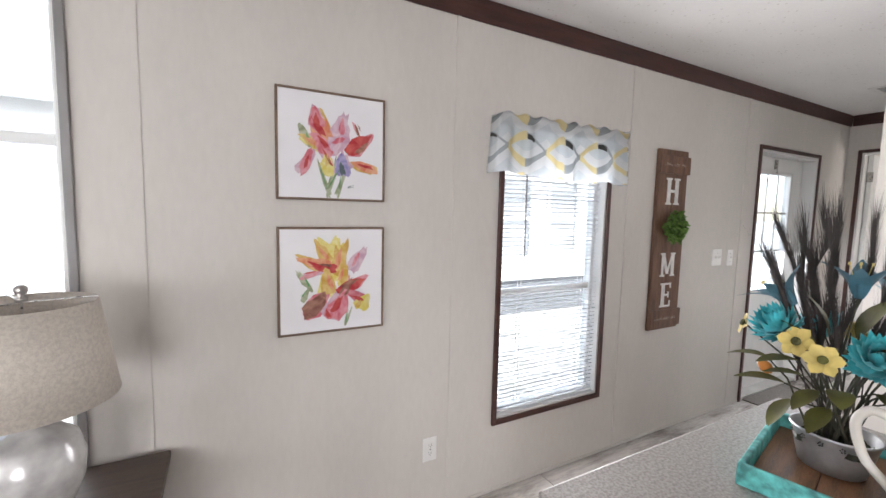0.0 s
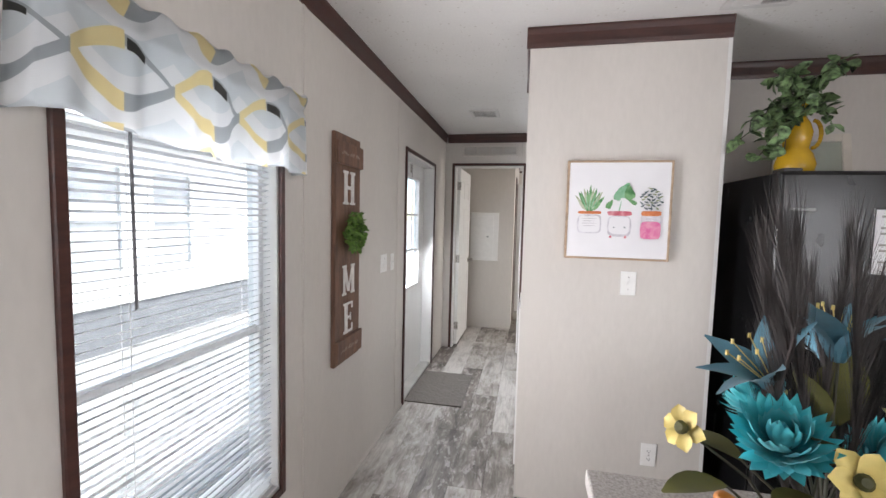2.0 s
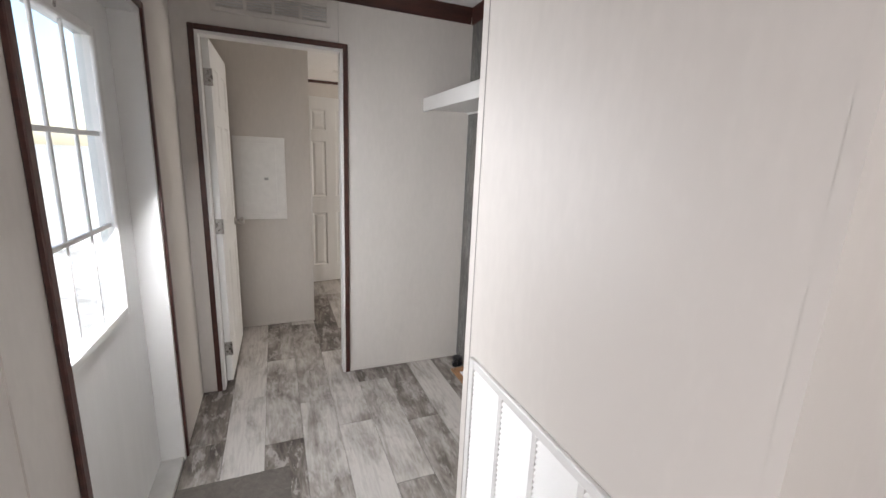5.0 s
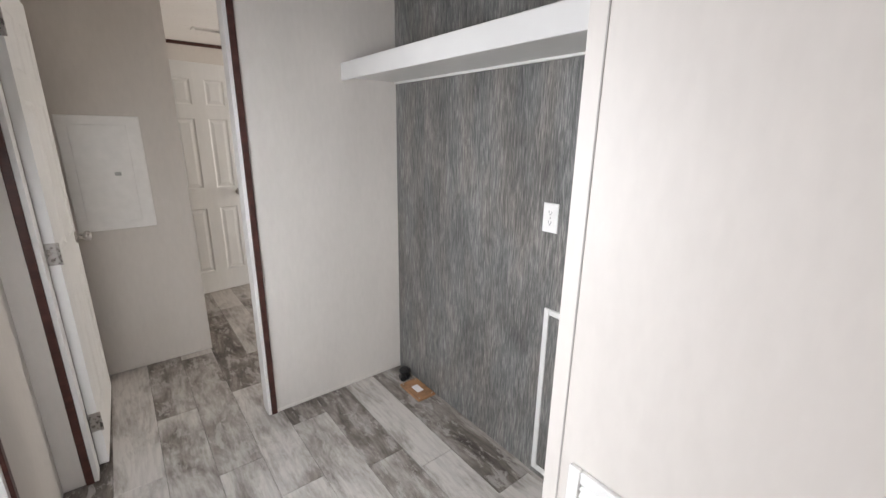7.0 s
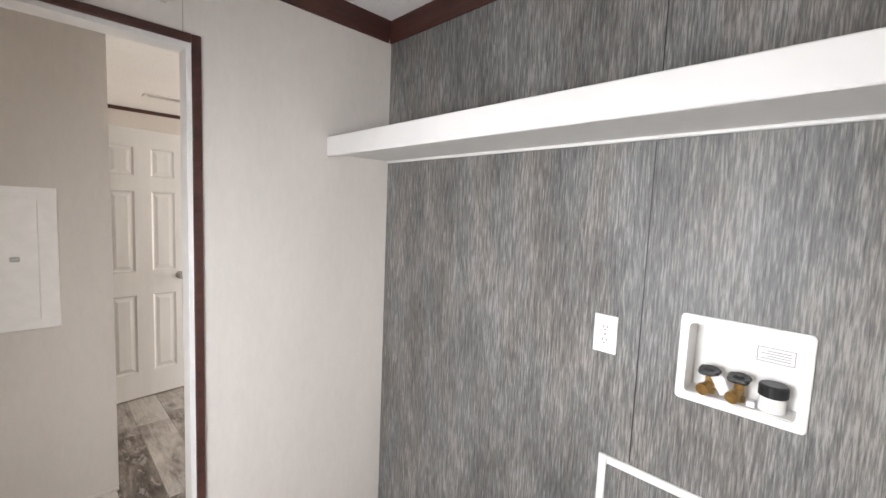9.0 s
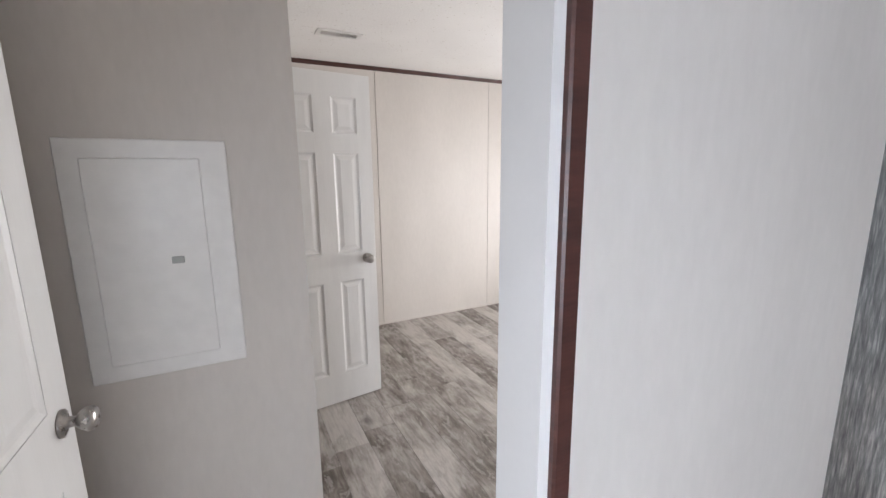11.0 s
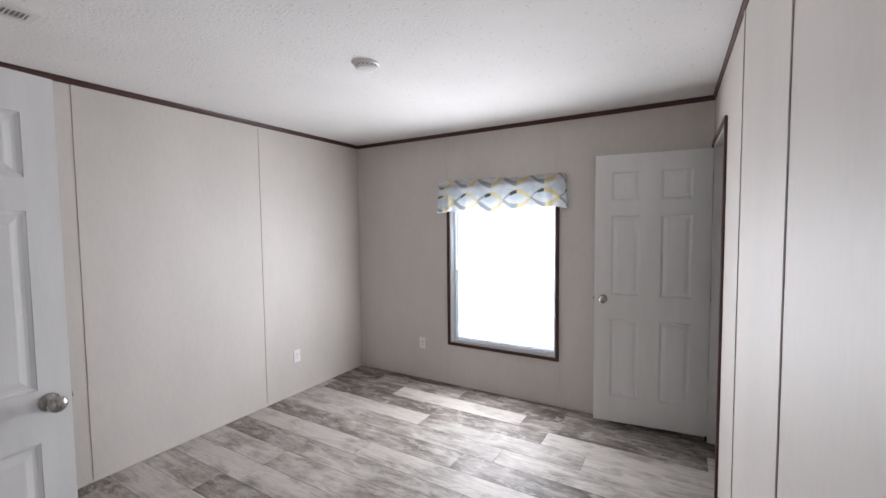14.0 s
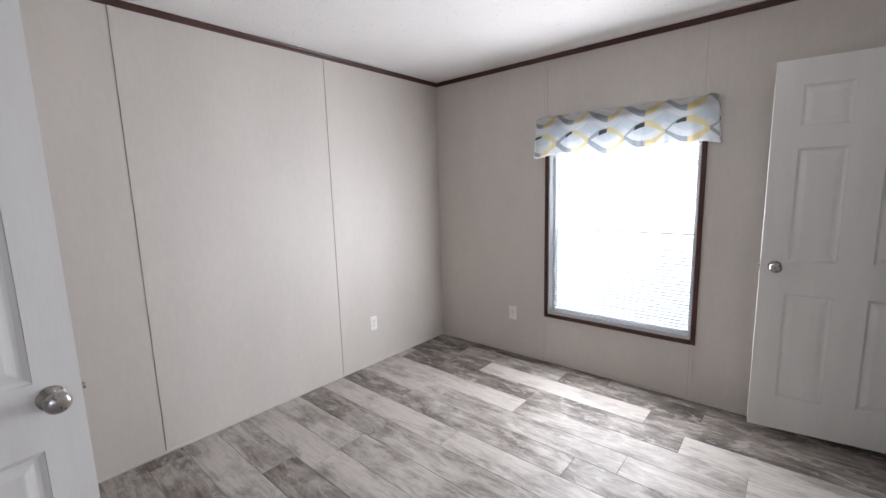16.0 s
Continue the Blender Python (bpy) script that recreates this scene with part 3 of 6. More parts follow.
casing("trim_casing_living_window", "y", NORTH, -1, WIN0, material("grey_window_trim", (0.26, 0.25, 0.25), 0.5), 0.024, sill=True)

# ---- doors ----


def six_panel_door(name, label, w, h, m, hinges=True):
    """A moulded six-panel leaf, hinged at its origin, along +x; panels on both faces, a round knob on each."""
    d = thing(name, label, "door", m, "six-panel doors")
    t = 0.0175
    body = bmesh.new()
    box(body, 0, w, -0.011, 0.011, 0, h)
    s, c = 0.115 * w / 0.76, 0.135 * w / 0.76
    xs = [(s, (w - c) / 2), ((w + c) / 2, w - s)]
    k = h / 2.03
    zs = [(0.20 * k, 0.80 * k), (0.98 * k, 1.58 * k), (1.69 * k, 1.90 * k)]
    frame_bm = bmesh.new()
    cols = [0, xs[0][0], xs[0][1], xs[1][0], xs[1][1], w]
    rows = [0, *[q for z in zs for q in z], h]
    for i in range(5):
        for j in range(7):
            if i in (1, 3) and j in (1, 3, 5):
                continue
            for y0, y1 in ((-t, -0.011), (0.011, t)):
                box(frame_bm, cols[i], cols[i + 1], y0, y1, rows[j], rows[j + 1])
    bmesh.ops.remove_doubles(frame_bm, verts=frame_bm.verts, dist=1e-5)
    merge(body, frame_bm)
    leaf = part("leaf", body, DOORWHITE, d)
    for x0, x1 in xs:
        for z0, z1 in zs:
            pb = bmesh.new()
            for sg in (-1, 1):
                ring = []
                for ins, y in ((0.001, t - 0.001), (0.013, 0.0115), (0.022, 0.0118), (0.042, t - 0.002)):
                    ring.append([pb.verts.new((x, sg * y, z)) for x, z in ((x0 + ins, z0 + ins), (x1 - ins, z0 + ins), (x1 - ins, z1 - ins), (x0 + ins, z1 - ins))])
                for a, b in zip(ring, ring[1:]):
                    for q in range(4):
                        pb.faces.new((a[q], a[(q + 1) % 4], b[(q + 1) % 4], b[q]))
                pb.faces.new(ring[-1])
            part("panel", pb, DOORWHITE, leaf)
    for sg in (-1, 1):
        kb = bmesh.new()
        prof = [(0.0, 0), (0.031, 0), (0.031, 0.006), (0.013, 0.011), (0.011, 0.026), (0.02, 0.034), (0.027, 0.045), (0.027, 0.056), (0.02, 0.064), (0.0, 0.066)]
        lathe(kb, prof, Matrix.Translation((w - 0.062, sg * t, 0.93)) @ Matrix.Rotation(-sg * math.pi / 2, 4, "X"), 24)
        part("knob", kb, NICKEL, d, "brushed nickel round knob", True)
    lb = box(bmesh.new(), w, w + 0.002, -0.011, 0.011, 0.90, 0.96)
    box(lb, w + 0.002, w + 0.011, -0.006, 0.006, 0.922, 0.938, 0.002)
    part("latch", lb, NICKEL, d, "nickel latch plate")
    if hinges:
        for z in (0.22, 1.0, h - 0.2):
            hb = bmesh.new()
            cylinder(hb, (-0.004, -t - 0.004, z - 0.045), (-0.004, -t - 0.004, z + 0.045), 0.006, seg=10)
            box(hb, -0.003, -0.001, -t, t, z - 0.045, z + 0.045)
            part("hinge", hb, NICKEL, d, "nickel butt hinge")
    return d


six_panel_door("bedroom_door", "white six-panel bedroom door standing open against the breaker wall", 0.735, 2.03, pose(BED + 0.012, 1.512, 0.012, 0, 0, -1.0))
six_panel_door("closet_door", "white six-panel closet door standing wide open into the bedroom", 0.60, 2.03, pose(7.25, 0.905, 0.012, 0, 0, -82.8))
six_panel_door("bathroom_door", "white six-panel door swung open beside the bedroom window", 0.745, 1.99, pose(BED + 0.09, -2.482, 0.045, 0, 0, 7.6))

# entry door, set back in its lining
DX0, DX1, DZ1 = EXT[0] + 0.022, EXT[1] - 0.022, EXT[3] - 0.022
LX0, LX1, LZ0, LZ1 = 3.775, 4.306, 0.86, 1.81
entry = tagged(new("door_1"), "white insulated entry door with a nine-light window, shut", "door", kind="structure")
part("leaf", wall_mesh("y", 1.745, 1.785, DX0, DX1, 0.02, DZ1, ((LX0, LX1, LZ0, LZ1),)), DOORWHITE, entry)
bm = bmesh.new()
for ua, ub, za, zb in ((LX0 - 0.028, LX0 + 0.004, LZ0 - 0.028, LZ1 + 0.028), (LX1 - 0.004, LX1 + 0.028, LZ0 - 0.028, LZ1 + 0.028),
                       (LX0 + 0.004, LX1 - 0.004, LZ1 - 0.004, LZ1 + 0.028), (LX0 + 0.004, LX1 - 0.004, LZ0 - 0.028, LZ0 + 0.004)):
    box(bm, ua, ub, 1.732, 1.745, za, zb, 0.004)
part("light_frame", bm, WHITE, entry)
for k in (1, 2):
    z = LZ0 + (LZ1 - LZ0) * k / 3
    part("muntin", box(bmesh.new(), LX0 + 0.004, LX1 - 0.004, 1.748, 1.760, z - 0.008, z + 0.008, 0.002), VINYL, entry)
    x = LX0 + (LX1 - LX0) * k / 3
    part("muntin", box(bmesh.new(), x - 0.008, x + 0.008, 1.750, 1.758, LZ0, LZ1, 0.002), VINYL, entry)
g = part("pane", box(bmesh.new(), LX0, LX1, 1.763, 1.767, LZ0, LZ1), GLASS, entry)
g.visible_shadow = False
kb = bmesh.new()
lathe(kb, [(0.0, 0), (0.032, 0), (0.032, 0.006), (0.012, 0.012), (0.012, 0.03), (0.027, 0.045), (0.026, 0.058), (0.0, 0.066)],
      Matrix.Translation((DX0 + 0.065, 1.745, 0.95)) @ Matrix.Rotation(math.pi / 2, 4, "X"), 24)
part("knob", kb, NICKEL, entry, "brushed nickel round knob", True)
ch = bmesh.new()
box(ch, 4.02, 4.06, 1.733, 1.745, 1.855, 1.93, 0.003)
for k in range(6):
    cylinder(ch, (4.04 + 0.004 * (k % 2), 1.73, 1.925 - 0.018 * k), (4.04 - 0.004 * (k % 2), 1.73, 1.911 - 0.018 * k), 0.004, seg=8)
part("closer_bracket", ch, NICKEL, entry, "metal chain bracket")
structure("trim_threshold", box(bmesh.new(), EXT[0] + 0.02, EXT[1] - 0.02, NORTH, NORTH + 0.13, 0, 0.02, 0.004), material("aluminium_sill", (0.55, 0.54, 0.52), 0.4, metal=0.8), "metal threshold under the entry door", "threshold")

# ---- windows, blinds and valances ----


def window(name, wall, outward, hole, rail_z, label, rail=0.017):
    """A white vinyl single-hung window inside a wall opening: frame, sashes, meeting rail and two panes."""
    u0, u1, z0, z1 = hole
    wd = tagged(new(name), label, "window", kind="structure")
    ya, yb = sorted((wall + outward * 0.06, wall + outward * 0.11))
    fr = bmesh.new()
    f = 0.03
    for a, b, c, d in ((u0, u0 + f, z0, z1), (u1 - f, u1, z0, z1), (u0 + f, u1 - f, z0, z0 + f), (u0 + f, u1 - f, z1 - f, z1)):
        box(fr, a, b, ya, yb, c, d, 0.003)
    part("window_frame", fr, VINYL, wd)
    part("meeting_rail", box(bmesh.new(), u0 + f, u1 - f, ya + 0.008, yb - 0.008, rail_z - rail, rail_z + rail, 0.003), VINYL, wd)
    part("window_sill", box(bmesh.new(), u0, u1, *sorted((wall, wall + outward * 0.06)), z0, z0 + 0.012, 0.003), WHITE, wd)
    side = bmesh.new()
    for a, b, c, d in ((u0, u0 + 0.008, z0 + 0.012, z1), (u1 - 0.008, u1, z0 + 0.012, z1), (u0 + 0.008, u1 - 0.008, z1 - 0.008, z1)):
        box(side, a, b, *sorted((wall, wall + outward * 0.06)), c, d)
    part("reveal", side, WHITE, wd)
    mid = wall + outward * 0.085
    for za, zb in ((z0 + f, rail_z - rail), (rail_z + rail, z1 - f)):
        p = part("pane", box(bmesh.new(), u0 + f, u1 - f, mid - 0.002, mid + 0.002, za, zb), GLASS, wd)
        p.visible_shadow = False
    return wd


window("window_1", NORTH, 1, WIN0, 1.64, "white living room window in a grey frame")
window("window_2", NORTH, 1, WIN1, 1.03, "tall white window with a lowered mini blind")
bed_window = window("window_3", SOUTH, -1, WIN2, 1.10, "bright bedroom window with a mini blind", 0.005)

# Two unseen windows, added as openings for the south and west daylight lamps.
window("window_4", SOUTH, -1, WIN3, 1.30, "unseen white window added for daylight in the living room's long wall")
casing("trim_casing_south_window", "y", SOUTH, 1, WIN3, CROWN, sill=True)
west_window = tagged(new("window_5"), "unseen fixed window added for daylight in the living room's end wall", "window", kind="structure")
fr5 = bmesh.new()
for a, b, c, d in ((WIN4[0], WIN4[0] + 0.03, WIN4[2], WIN4[3]), (WIN4[1] - 0.03, WIN4[1], WIN4[2], WIN4[3]), (WIN4[0] + 0.03, WIN4[1] - 0.03, WIN4[2], WIN4[2] + 0.03), (WIN4[0] + 0.03, WIN4[1] - 0.03, WIN4[3] - 0.03, WIN4[3])):
    box(fr5, WEST - 0.11, WEST - 0.06, a, b, c, d, 0.003)
part("window_frame", fr5, VINYL, west_window)
part("pane", box(bmesh.new(), WEST - 0.087, WEST - 0.083, WIN4[0] + 0.03, WIN4[1] - 0.03, WIN4[2] + 0.03, WIN4[3] - 0.03), GLASS, west_window).visible_shadow = False
casing("trim_casing_west_window", "x", WEST, 1, WIN4, CROWN, sill=True)


def screen_material():
    """Fine grey insect mesh, too fine to see its threads: mostly open."""
    m, n, l, b = nodes_of("grey_insect_mesh")
    b.inputs["Base Color"].default_value = (0.10, 0.10, 0.105, 1)
    b.inputs["Roughness"].default_value = 0.7
    b.inputs["Alpha"].default_value = 0.27
    return m


screen = part("insect_screen", box(bmesh.new(), WIN2[0] + 0.03, WIN2[1] - 0.03, SOUTH - 0.107, SOUTH - 0.106, WIN2[2] + 0.03, 1.083), screen_material(), bed_window, "grey insect screen over the lower sash")
screen.visible_shadow = False


def mini_blind(label, hole, y, toward, tilt, wand_x):
    """A lowered mini blind: head rail, single slats, bottom rail, ladder cords and a tilt wand."""
    u0, u1, z0, z1 = hole
    b = thing("mini_blind", label, "blind", pose((u0 + u1) / 2, y, z0), "mini blinds")
    half, top = (u1 - u0) / 2 - 0.014, z1 - z0 - 0.014
    part("head_rail", box(bmesh.new(), -half, half, -0.013, 0.013, top - 0.026, top, 0.002), SLAT, b)
    part("bottom_rail", box(bmesh.new(), -half, half, -0.012, 0.012, 0.018, 0.028, 0.003), SLAT, b)
    sl = bmesh.new()
    n = 5
    rows = []
    for k in range(n):
        q = (k / (n - 1) - 0.5) * 0.0245
        rows.append([sl.verts.new((x, q, 0.0012 - 0.0022 * (2 * k / (n - 1) - 1) ** 2)) for x in (-half + 0.003, half - 0.003)])
    for a, c in zip(rows, rows[1:]):
        sl.faces.new((a[0], a[1], c[1], c[0]))
    bmesh.ops.solidify(sl, geom=sl.faces[:], thickness=0.0004)
    first = part("slat", sl, SLAT, b)
    first.rotation_euler.x = radians(tilt * toward)
    z, pitch = 0.045, 0.0222
    first.location.z = z
    while z + pitch < top - 0.03:
        z += pitch
        s = new("slat", first.data)
        s.parent, s.location, s.rotation_euler = b, (0, 0, z), (radians(tilt * toward), 0, 0)
    for x in (-half * 0.62, half * 0.62):
        cb = bmesh.new()
        for q in (-0.0135, 0.0135):
            box(cb, x - 0.0008, x + 0.0008, q - 0.0006, q + 0.0006, 0.022, top - 0.02)
        part("ladder_cord", cb, SLAT, b)
    wb = bmesh.new()
    cylinder(wb, (wand_x, toward * 0.02, top - 0.03), (wand_x, toward * 0.026, top - 0.62), 0.004, seg=8)
    part("tilt_wand", wb, material("smoky_wand", (0.16, 0.16, 0.165), 0.25), b)
    return b


mini_blind("white slatted mini blind lowered in the front window", WIN1, NORTH + 0.03, -1, 14, -0.21)
mini_blind("white slatted mini blind lowered in the bedroom window", WIN2, SOUTH - 0.03, 1, 6, 0.42)


def valance(label, x0, x1, wall, into, z0, z1, seed):
    """A short patterned curtain on a rod: gathered top, soft folds, uneven hem and side returns."""
    v = thing("window_valance", label, "valance", pose(0, wall, 0), "window valances")
    rng = random.Random(seed)
    ph = [rng.uniform(0, 6.28) for _ in range(6)]
    out = 0.075
    path = [(x0, out * k / 4) for k in range(4)] + [(x0 + (x1 - x0) * k / 130, out) for k in range(131)] + [(x1, out * (3 - k) / 4) for k in range(4)]
    bm = bmesh.new()
    uvl = bm.loops.layers.uv.new("uv")
    nz, cols, run, last = 16, [], 0.0, None
    for px, d in path:
        if last:
            run += math.hypot(px - last[0], d - last[1])
        last = (px, d)
        col = []
        for j in range(nz + 1):
            f = j / nz
            fold = (0.010 * math.sin(px * 21 + ph[0]) + 0.006 * math.sin(px * 47 + ph[1]) + 0.003 * math.sin(px * 90 + ph[2])) * (0.35 + 0.9 * f)
            puff = 0.012 * math.exp(-((f - 0.06) / 0.06) ** 2) - 0.010 * math.exp(-((f - 0.19) / 0.05) ** 2)
            hem = (0.010 * math.sin(px * 9 + ph[3]) + 0.004 * math.sin(px * 40 + ph[4])) * f
            step = 0.016 * f if px < x0 + 0.44 * (x1 - x0) else 0.0
            head = 0.007 * math.sin(px * 60 + ph[5]) * (1 - f) ** 6
            flare = 0.02 * f * (px - (x0 + x1) / 2) / (x1 - x0) * 2
            k = 1 if d > 0.06 else d / out
            col.append((bm.verts.new((px + flare, into * (d + (fold + puff) * k), z1 + (z0 - z1) * f + hem + head + step)), (run, z1 - (z1 - z0) * f)))
        cols.append(col)
    for a, b in zip(cols, cols[1:]):
        for j in range(nz):
            q = (a[j], a[j + 1], b[j + 1], b[j])
            fc = bm.faces.new([w[0] for w in q])
            for lp, w in zip(fc.loops, q):
                lp[uvl].uv = w[1]
    bmesh.ops.solidify(bm, geom=bm.faces[:], thickness=0.0012)
    part("cloth", bm, FABRIC, v, smooth=True)
    rb = bmesh.new()
    cylinder(rb, (x0 + 0.01, into * 0.062, z1 - 0.03), (x1 - 0.01, into * 0.062, z1 - 0.03), 0.007, seg=10)
    part("curtain_rod", rb, PLASTIC, v)
    for x in (x0 + 0.012, x1 - 0.012):
        part("rod_bracket", box(bmesh.new(), x - 0.004, x + 0.004, *sorted((0.0, into * 0.06)), z1 - 0.045, z1 - 0.015, 0.001), PLASTIC, v)
    return v


valance("white valance with grey and yellow ogee print, front window", 1.135, 2.005, NORTH, -1, 1.61, 1.905, 3)
valance("white valance with grey and yellow ogee print, bedroom window", 6.285, 7.435, SOUTH, 1, 1.655, 1.94, 5)

# ---- switches, outlets, vents, detectors ----


def plate(name, label, category, m, kind):
    """A wall plate in its own axes: x across, y out of the wall, z up."""
    p = thing(name, label, category, m, "wall " + category + "s")
    w = 0.115 if kind == "double" else 0.072
    part("cover_plate", box(bmesh.new(), -w / 2, w / 2, 0, 0.006, -0.058, 0.058, 0.003, 2), PLASTIC, p)
    if kind == "outlet":
        for z in (-0.02, 0.02):
            o = part("socket", box(bmesh.new(), -0.017, 0.017, 0.006, 0.008, z - 0.014, z + 0.014, 0.001), PLASTIC, p)
            sb = bmesh.new()
            for x in (-0.006, 0.006):
                box(sb, x - 0.001, x + 0.001, 0.008, 0.0085, z - 0.002, z + 0.007)
            box(sb, -0.002, 0.002, 0.008, 0.0085, z - 0.009, z - 0.005)
            part("slots", sb, BLACKP, o)
    else:
        for x in ((-0.023, 0.023) if kind == "double" else (0,)):
            tb = box(bmesh.new(), x - 0.005, x + 0.005, 0.006, 0.008, -0.012, 0.012)
            box(tb, x - 0.0035, x + 0.0035, 0.008, 0.018, -0.001, 0.009, 0.001)
            part("toggle", tb, PLASTIC, p)
    for z in ((0,) if kind == "outlet" else (-0.03, 0.03)):
        sc = bmesh.new()
        cylinder(sc, (0, 0.006, z), (0, 0.0072, z), 0.003, seg=8)
        part("screw", sc, NICKEL, p)
    return p


def on_wall(axis, face, inward, u, z):
    rz = {("y", -1): 180, ("y", 1): 0, ("x", -1): 90, ("x", 1): -90}[(axis, inward)]
    return pose(face, u, z, 0, 0, rz) if axis == "x" else pose(u, face, z, 0, 0, rz)


plate("wall_outlet", "white duplex outlet on the greige wall by the window", "outlet", on_wall("y", NORTH, -1, 0.84, 0.33), "outlet")
plate("light_switch", "white double toggle switch near the entry door", "switch", on_wall("y", NORTH, -1, 3.105, 1.163), "double")
plate("light_switch", "white single toggle switch beside the entry door", "switch", on_wall("y", NORTH, -1, 3.275, 1.156), "single")
plate("light_switch", "white toggle switch below the potted plant picture", "switch", on_wall("x", CLOSET_X0, -1, 0.245, 1.169), "single")
plate("wall_outlet", "white duplex outlet low on the closet wall", "outlet", on_wall("x", CLOSET_X0, -1, 0.107, 0.322), "outlet")
plate("wall_outlet", "white duplex outlet on the grey laundry wall", "outlet", on_wall("y", GREY_Y, 1, 4.005, 1.185), "outlet")
plate("wall_outlet", "white duplex outlet on the bedroom side wall", "outlet", on_wall("x", EAST, -1, -1.655, 0.35), "outlet")
plate("wall_outlet", "white duplex outlet beneath the bedroom window wall", "outlet", on_wall("y", SOUTH, 1, 7.695, 0.363), "outlet")


def louvre_grille(name, label, m, w, h, columns, pitch, coat=WHITE):
    """A painted metal grille: backing, frame, dividers and slanted louvres; x across, y out, z up from its foot."""
    g = thing(name, label, "vent", m)
    part("backing", box(bmesh.new(), 0.01, w - 0.01, 0, 0.002, 0.01, h - 0.01), material("vent_back", (0.55, 0.545, 0.54), 0.8), g)
    fb = bmesh.new()
    f = 0.022
    for a, b, c, d in ((0, f, 0, h), (w - f, w, 0, h), (f, w - f, 0, f), (f, w - f, h - f, h)):
        box(fb, a, b, 0, 0.011, c, d, 0.002)
    part("frame", fb, coat, g)
    cw = (w - 2 * f) / columns
    for c in range(1, columns):
        part("divider", box(bmesh.new(), f + c * cw - 0.008, f + c * cw + 0.008, 0, 0.009, f, h - f, 0.001), coat, g)
    n = int((h - 2 * f) / pitch)
    for c in range(columns):
        x0, x1 = f + c * cw + (0.008 if c else 0), f + (c + 1) * cw - (0.008 if c < columns - 1 else 0)
        lb = bmesh.new()
        for k in range(n):
            z = f + (k + 0.5) * (h - 2 * f) / n
            q = bmesh.new()
            box(q, x0, x1, -0.0005, 0.0005, -pitch * 0.55, pitch * 0.55)
            merge(lb, q, Matrix.Translation((0, 0.005, z)) @ Matrix.Rotation(radians(38), 4, "X"))
        part("louvres", lb, coat, g)
    return g


louvre_grille("return_air_grille", "large white louvred return air grille low on the closet", on_wall("y", CLOSET_Y1, 1, 2.77, 0.12), 0.565, 0.86, 4, 0.013)
louvre_grille("transfer_grille", "white louvred transfer grille above the bedroom doorway", pose(END, 0.862, 2.157, 0, 0, 90), 0.60, 0.125, 4, 0.012, WALL)



def ceiling_register(label, x, y, w, d):
    g = thing("ceiling_register", label, "vent", pose(x, y, CEIL, 180, 0, 0), "ceiling registers")
    fb = bmesh.new()
    for a, b, c, e in ((-w / 2, -w / 2 + 0.03, -d / 2, d / 2), (w / 2 - 0.03, w / 2, -d / 2, d / 2), (-w / 2 + 0.03, w / 2 - 0.03, -d / 2, -d / 2 + 0.03), (-w / 2 + 0.03, w / 2 - 0.03, d / 2 - 0.03, d / 2)):
        box(fb, a, b, c, e, 0, 0.008, 0.002)
    part("frame", fb, WHITE, g)
    part("backing", box(bmesh.new(), -w / 2 + 0.02, w / 2 - 0.02, -d / 2 + 0.02, d / 2 - 0.02, 0, 0.001), material("register_back", (0.42, 0.41, 0.40), 0.8), g)
    n = max(4, int((d - 0.06) / 0.014))
    for k in range(n):
        y0 = -d / 2 + 0.03 + (k + 0.5) * (d - 0.06) / n
        q = bmesh.new()
        box(q, -w / 2 + 0.03, w / 2 - 0.03, -0.006, 0.006, -0.0005, 0.0005)
        s = bmesh.new()
        merge(s, q, Matrix.Translation((0, y0, 0.005)) @ Matrix.Rotation(radians(40 if k < n / 2 else -40), 4, "X"))
        part("slat", s, WHITE, g)
    return g


ceiling_register("white metal air register in the hall ceiling", 4.26, 1.14, 0.25, 0.25)
ceiling_register("white metal air register in the kitchen ceiling", 2.53, -0.18, 0.16, 0.27)
ceiling_register("white metal air register in the bedroom ceiling", 7.76, 0.36, 0.13, 0.30)


def smoke_detector(label, x, y):
    s = thing("smoke_detector", label, "smoke detector", pose(x, y, CEIL, 180, 0, 0), "smoke detectors")
    b = bmesh.new()
    lathe(b, [(0.0, 0), (0.066, 0), (0.067, 0.012), (0.060, 0.016)], seg=36)
    part("base", b, PLASTIC, s, smooth=False)
    c = bmesh.new()
    lathe(c, [(0.058, 0.012), (0.058, 0.026), (0.050, 0.034), (0.02, 0.037), (0.0, 0.037)], seg=36)
    cap = part("cover", c, PLASTIC, s, smooth=False)
    v = bmesh.new()
    for k in range(16):
        q = bmesh.new()
        box(q, 0.0575, 0.0595, -0.006, 0.006, 0.018, 0.023)
        merge(v, q, Matrix.Rotation(2 * math.pi * k / 16, 4, "Z"))
    part("vent_slots", v, SEAM, cap)


smoke_detector("round white smoke detector on the hall ceiling", 4.13, 0.69)
smoke_detector("round white smoke detector on the bedroom ceiling", 6.92, -0.865)

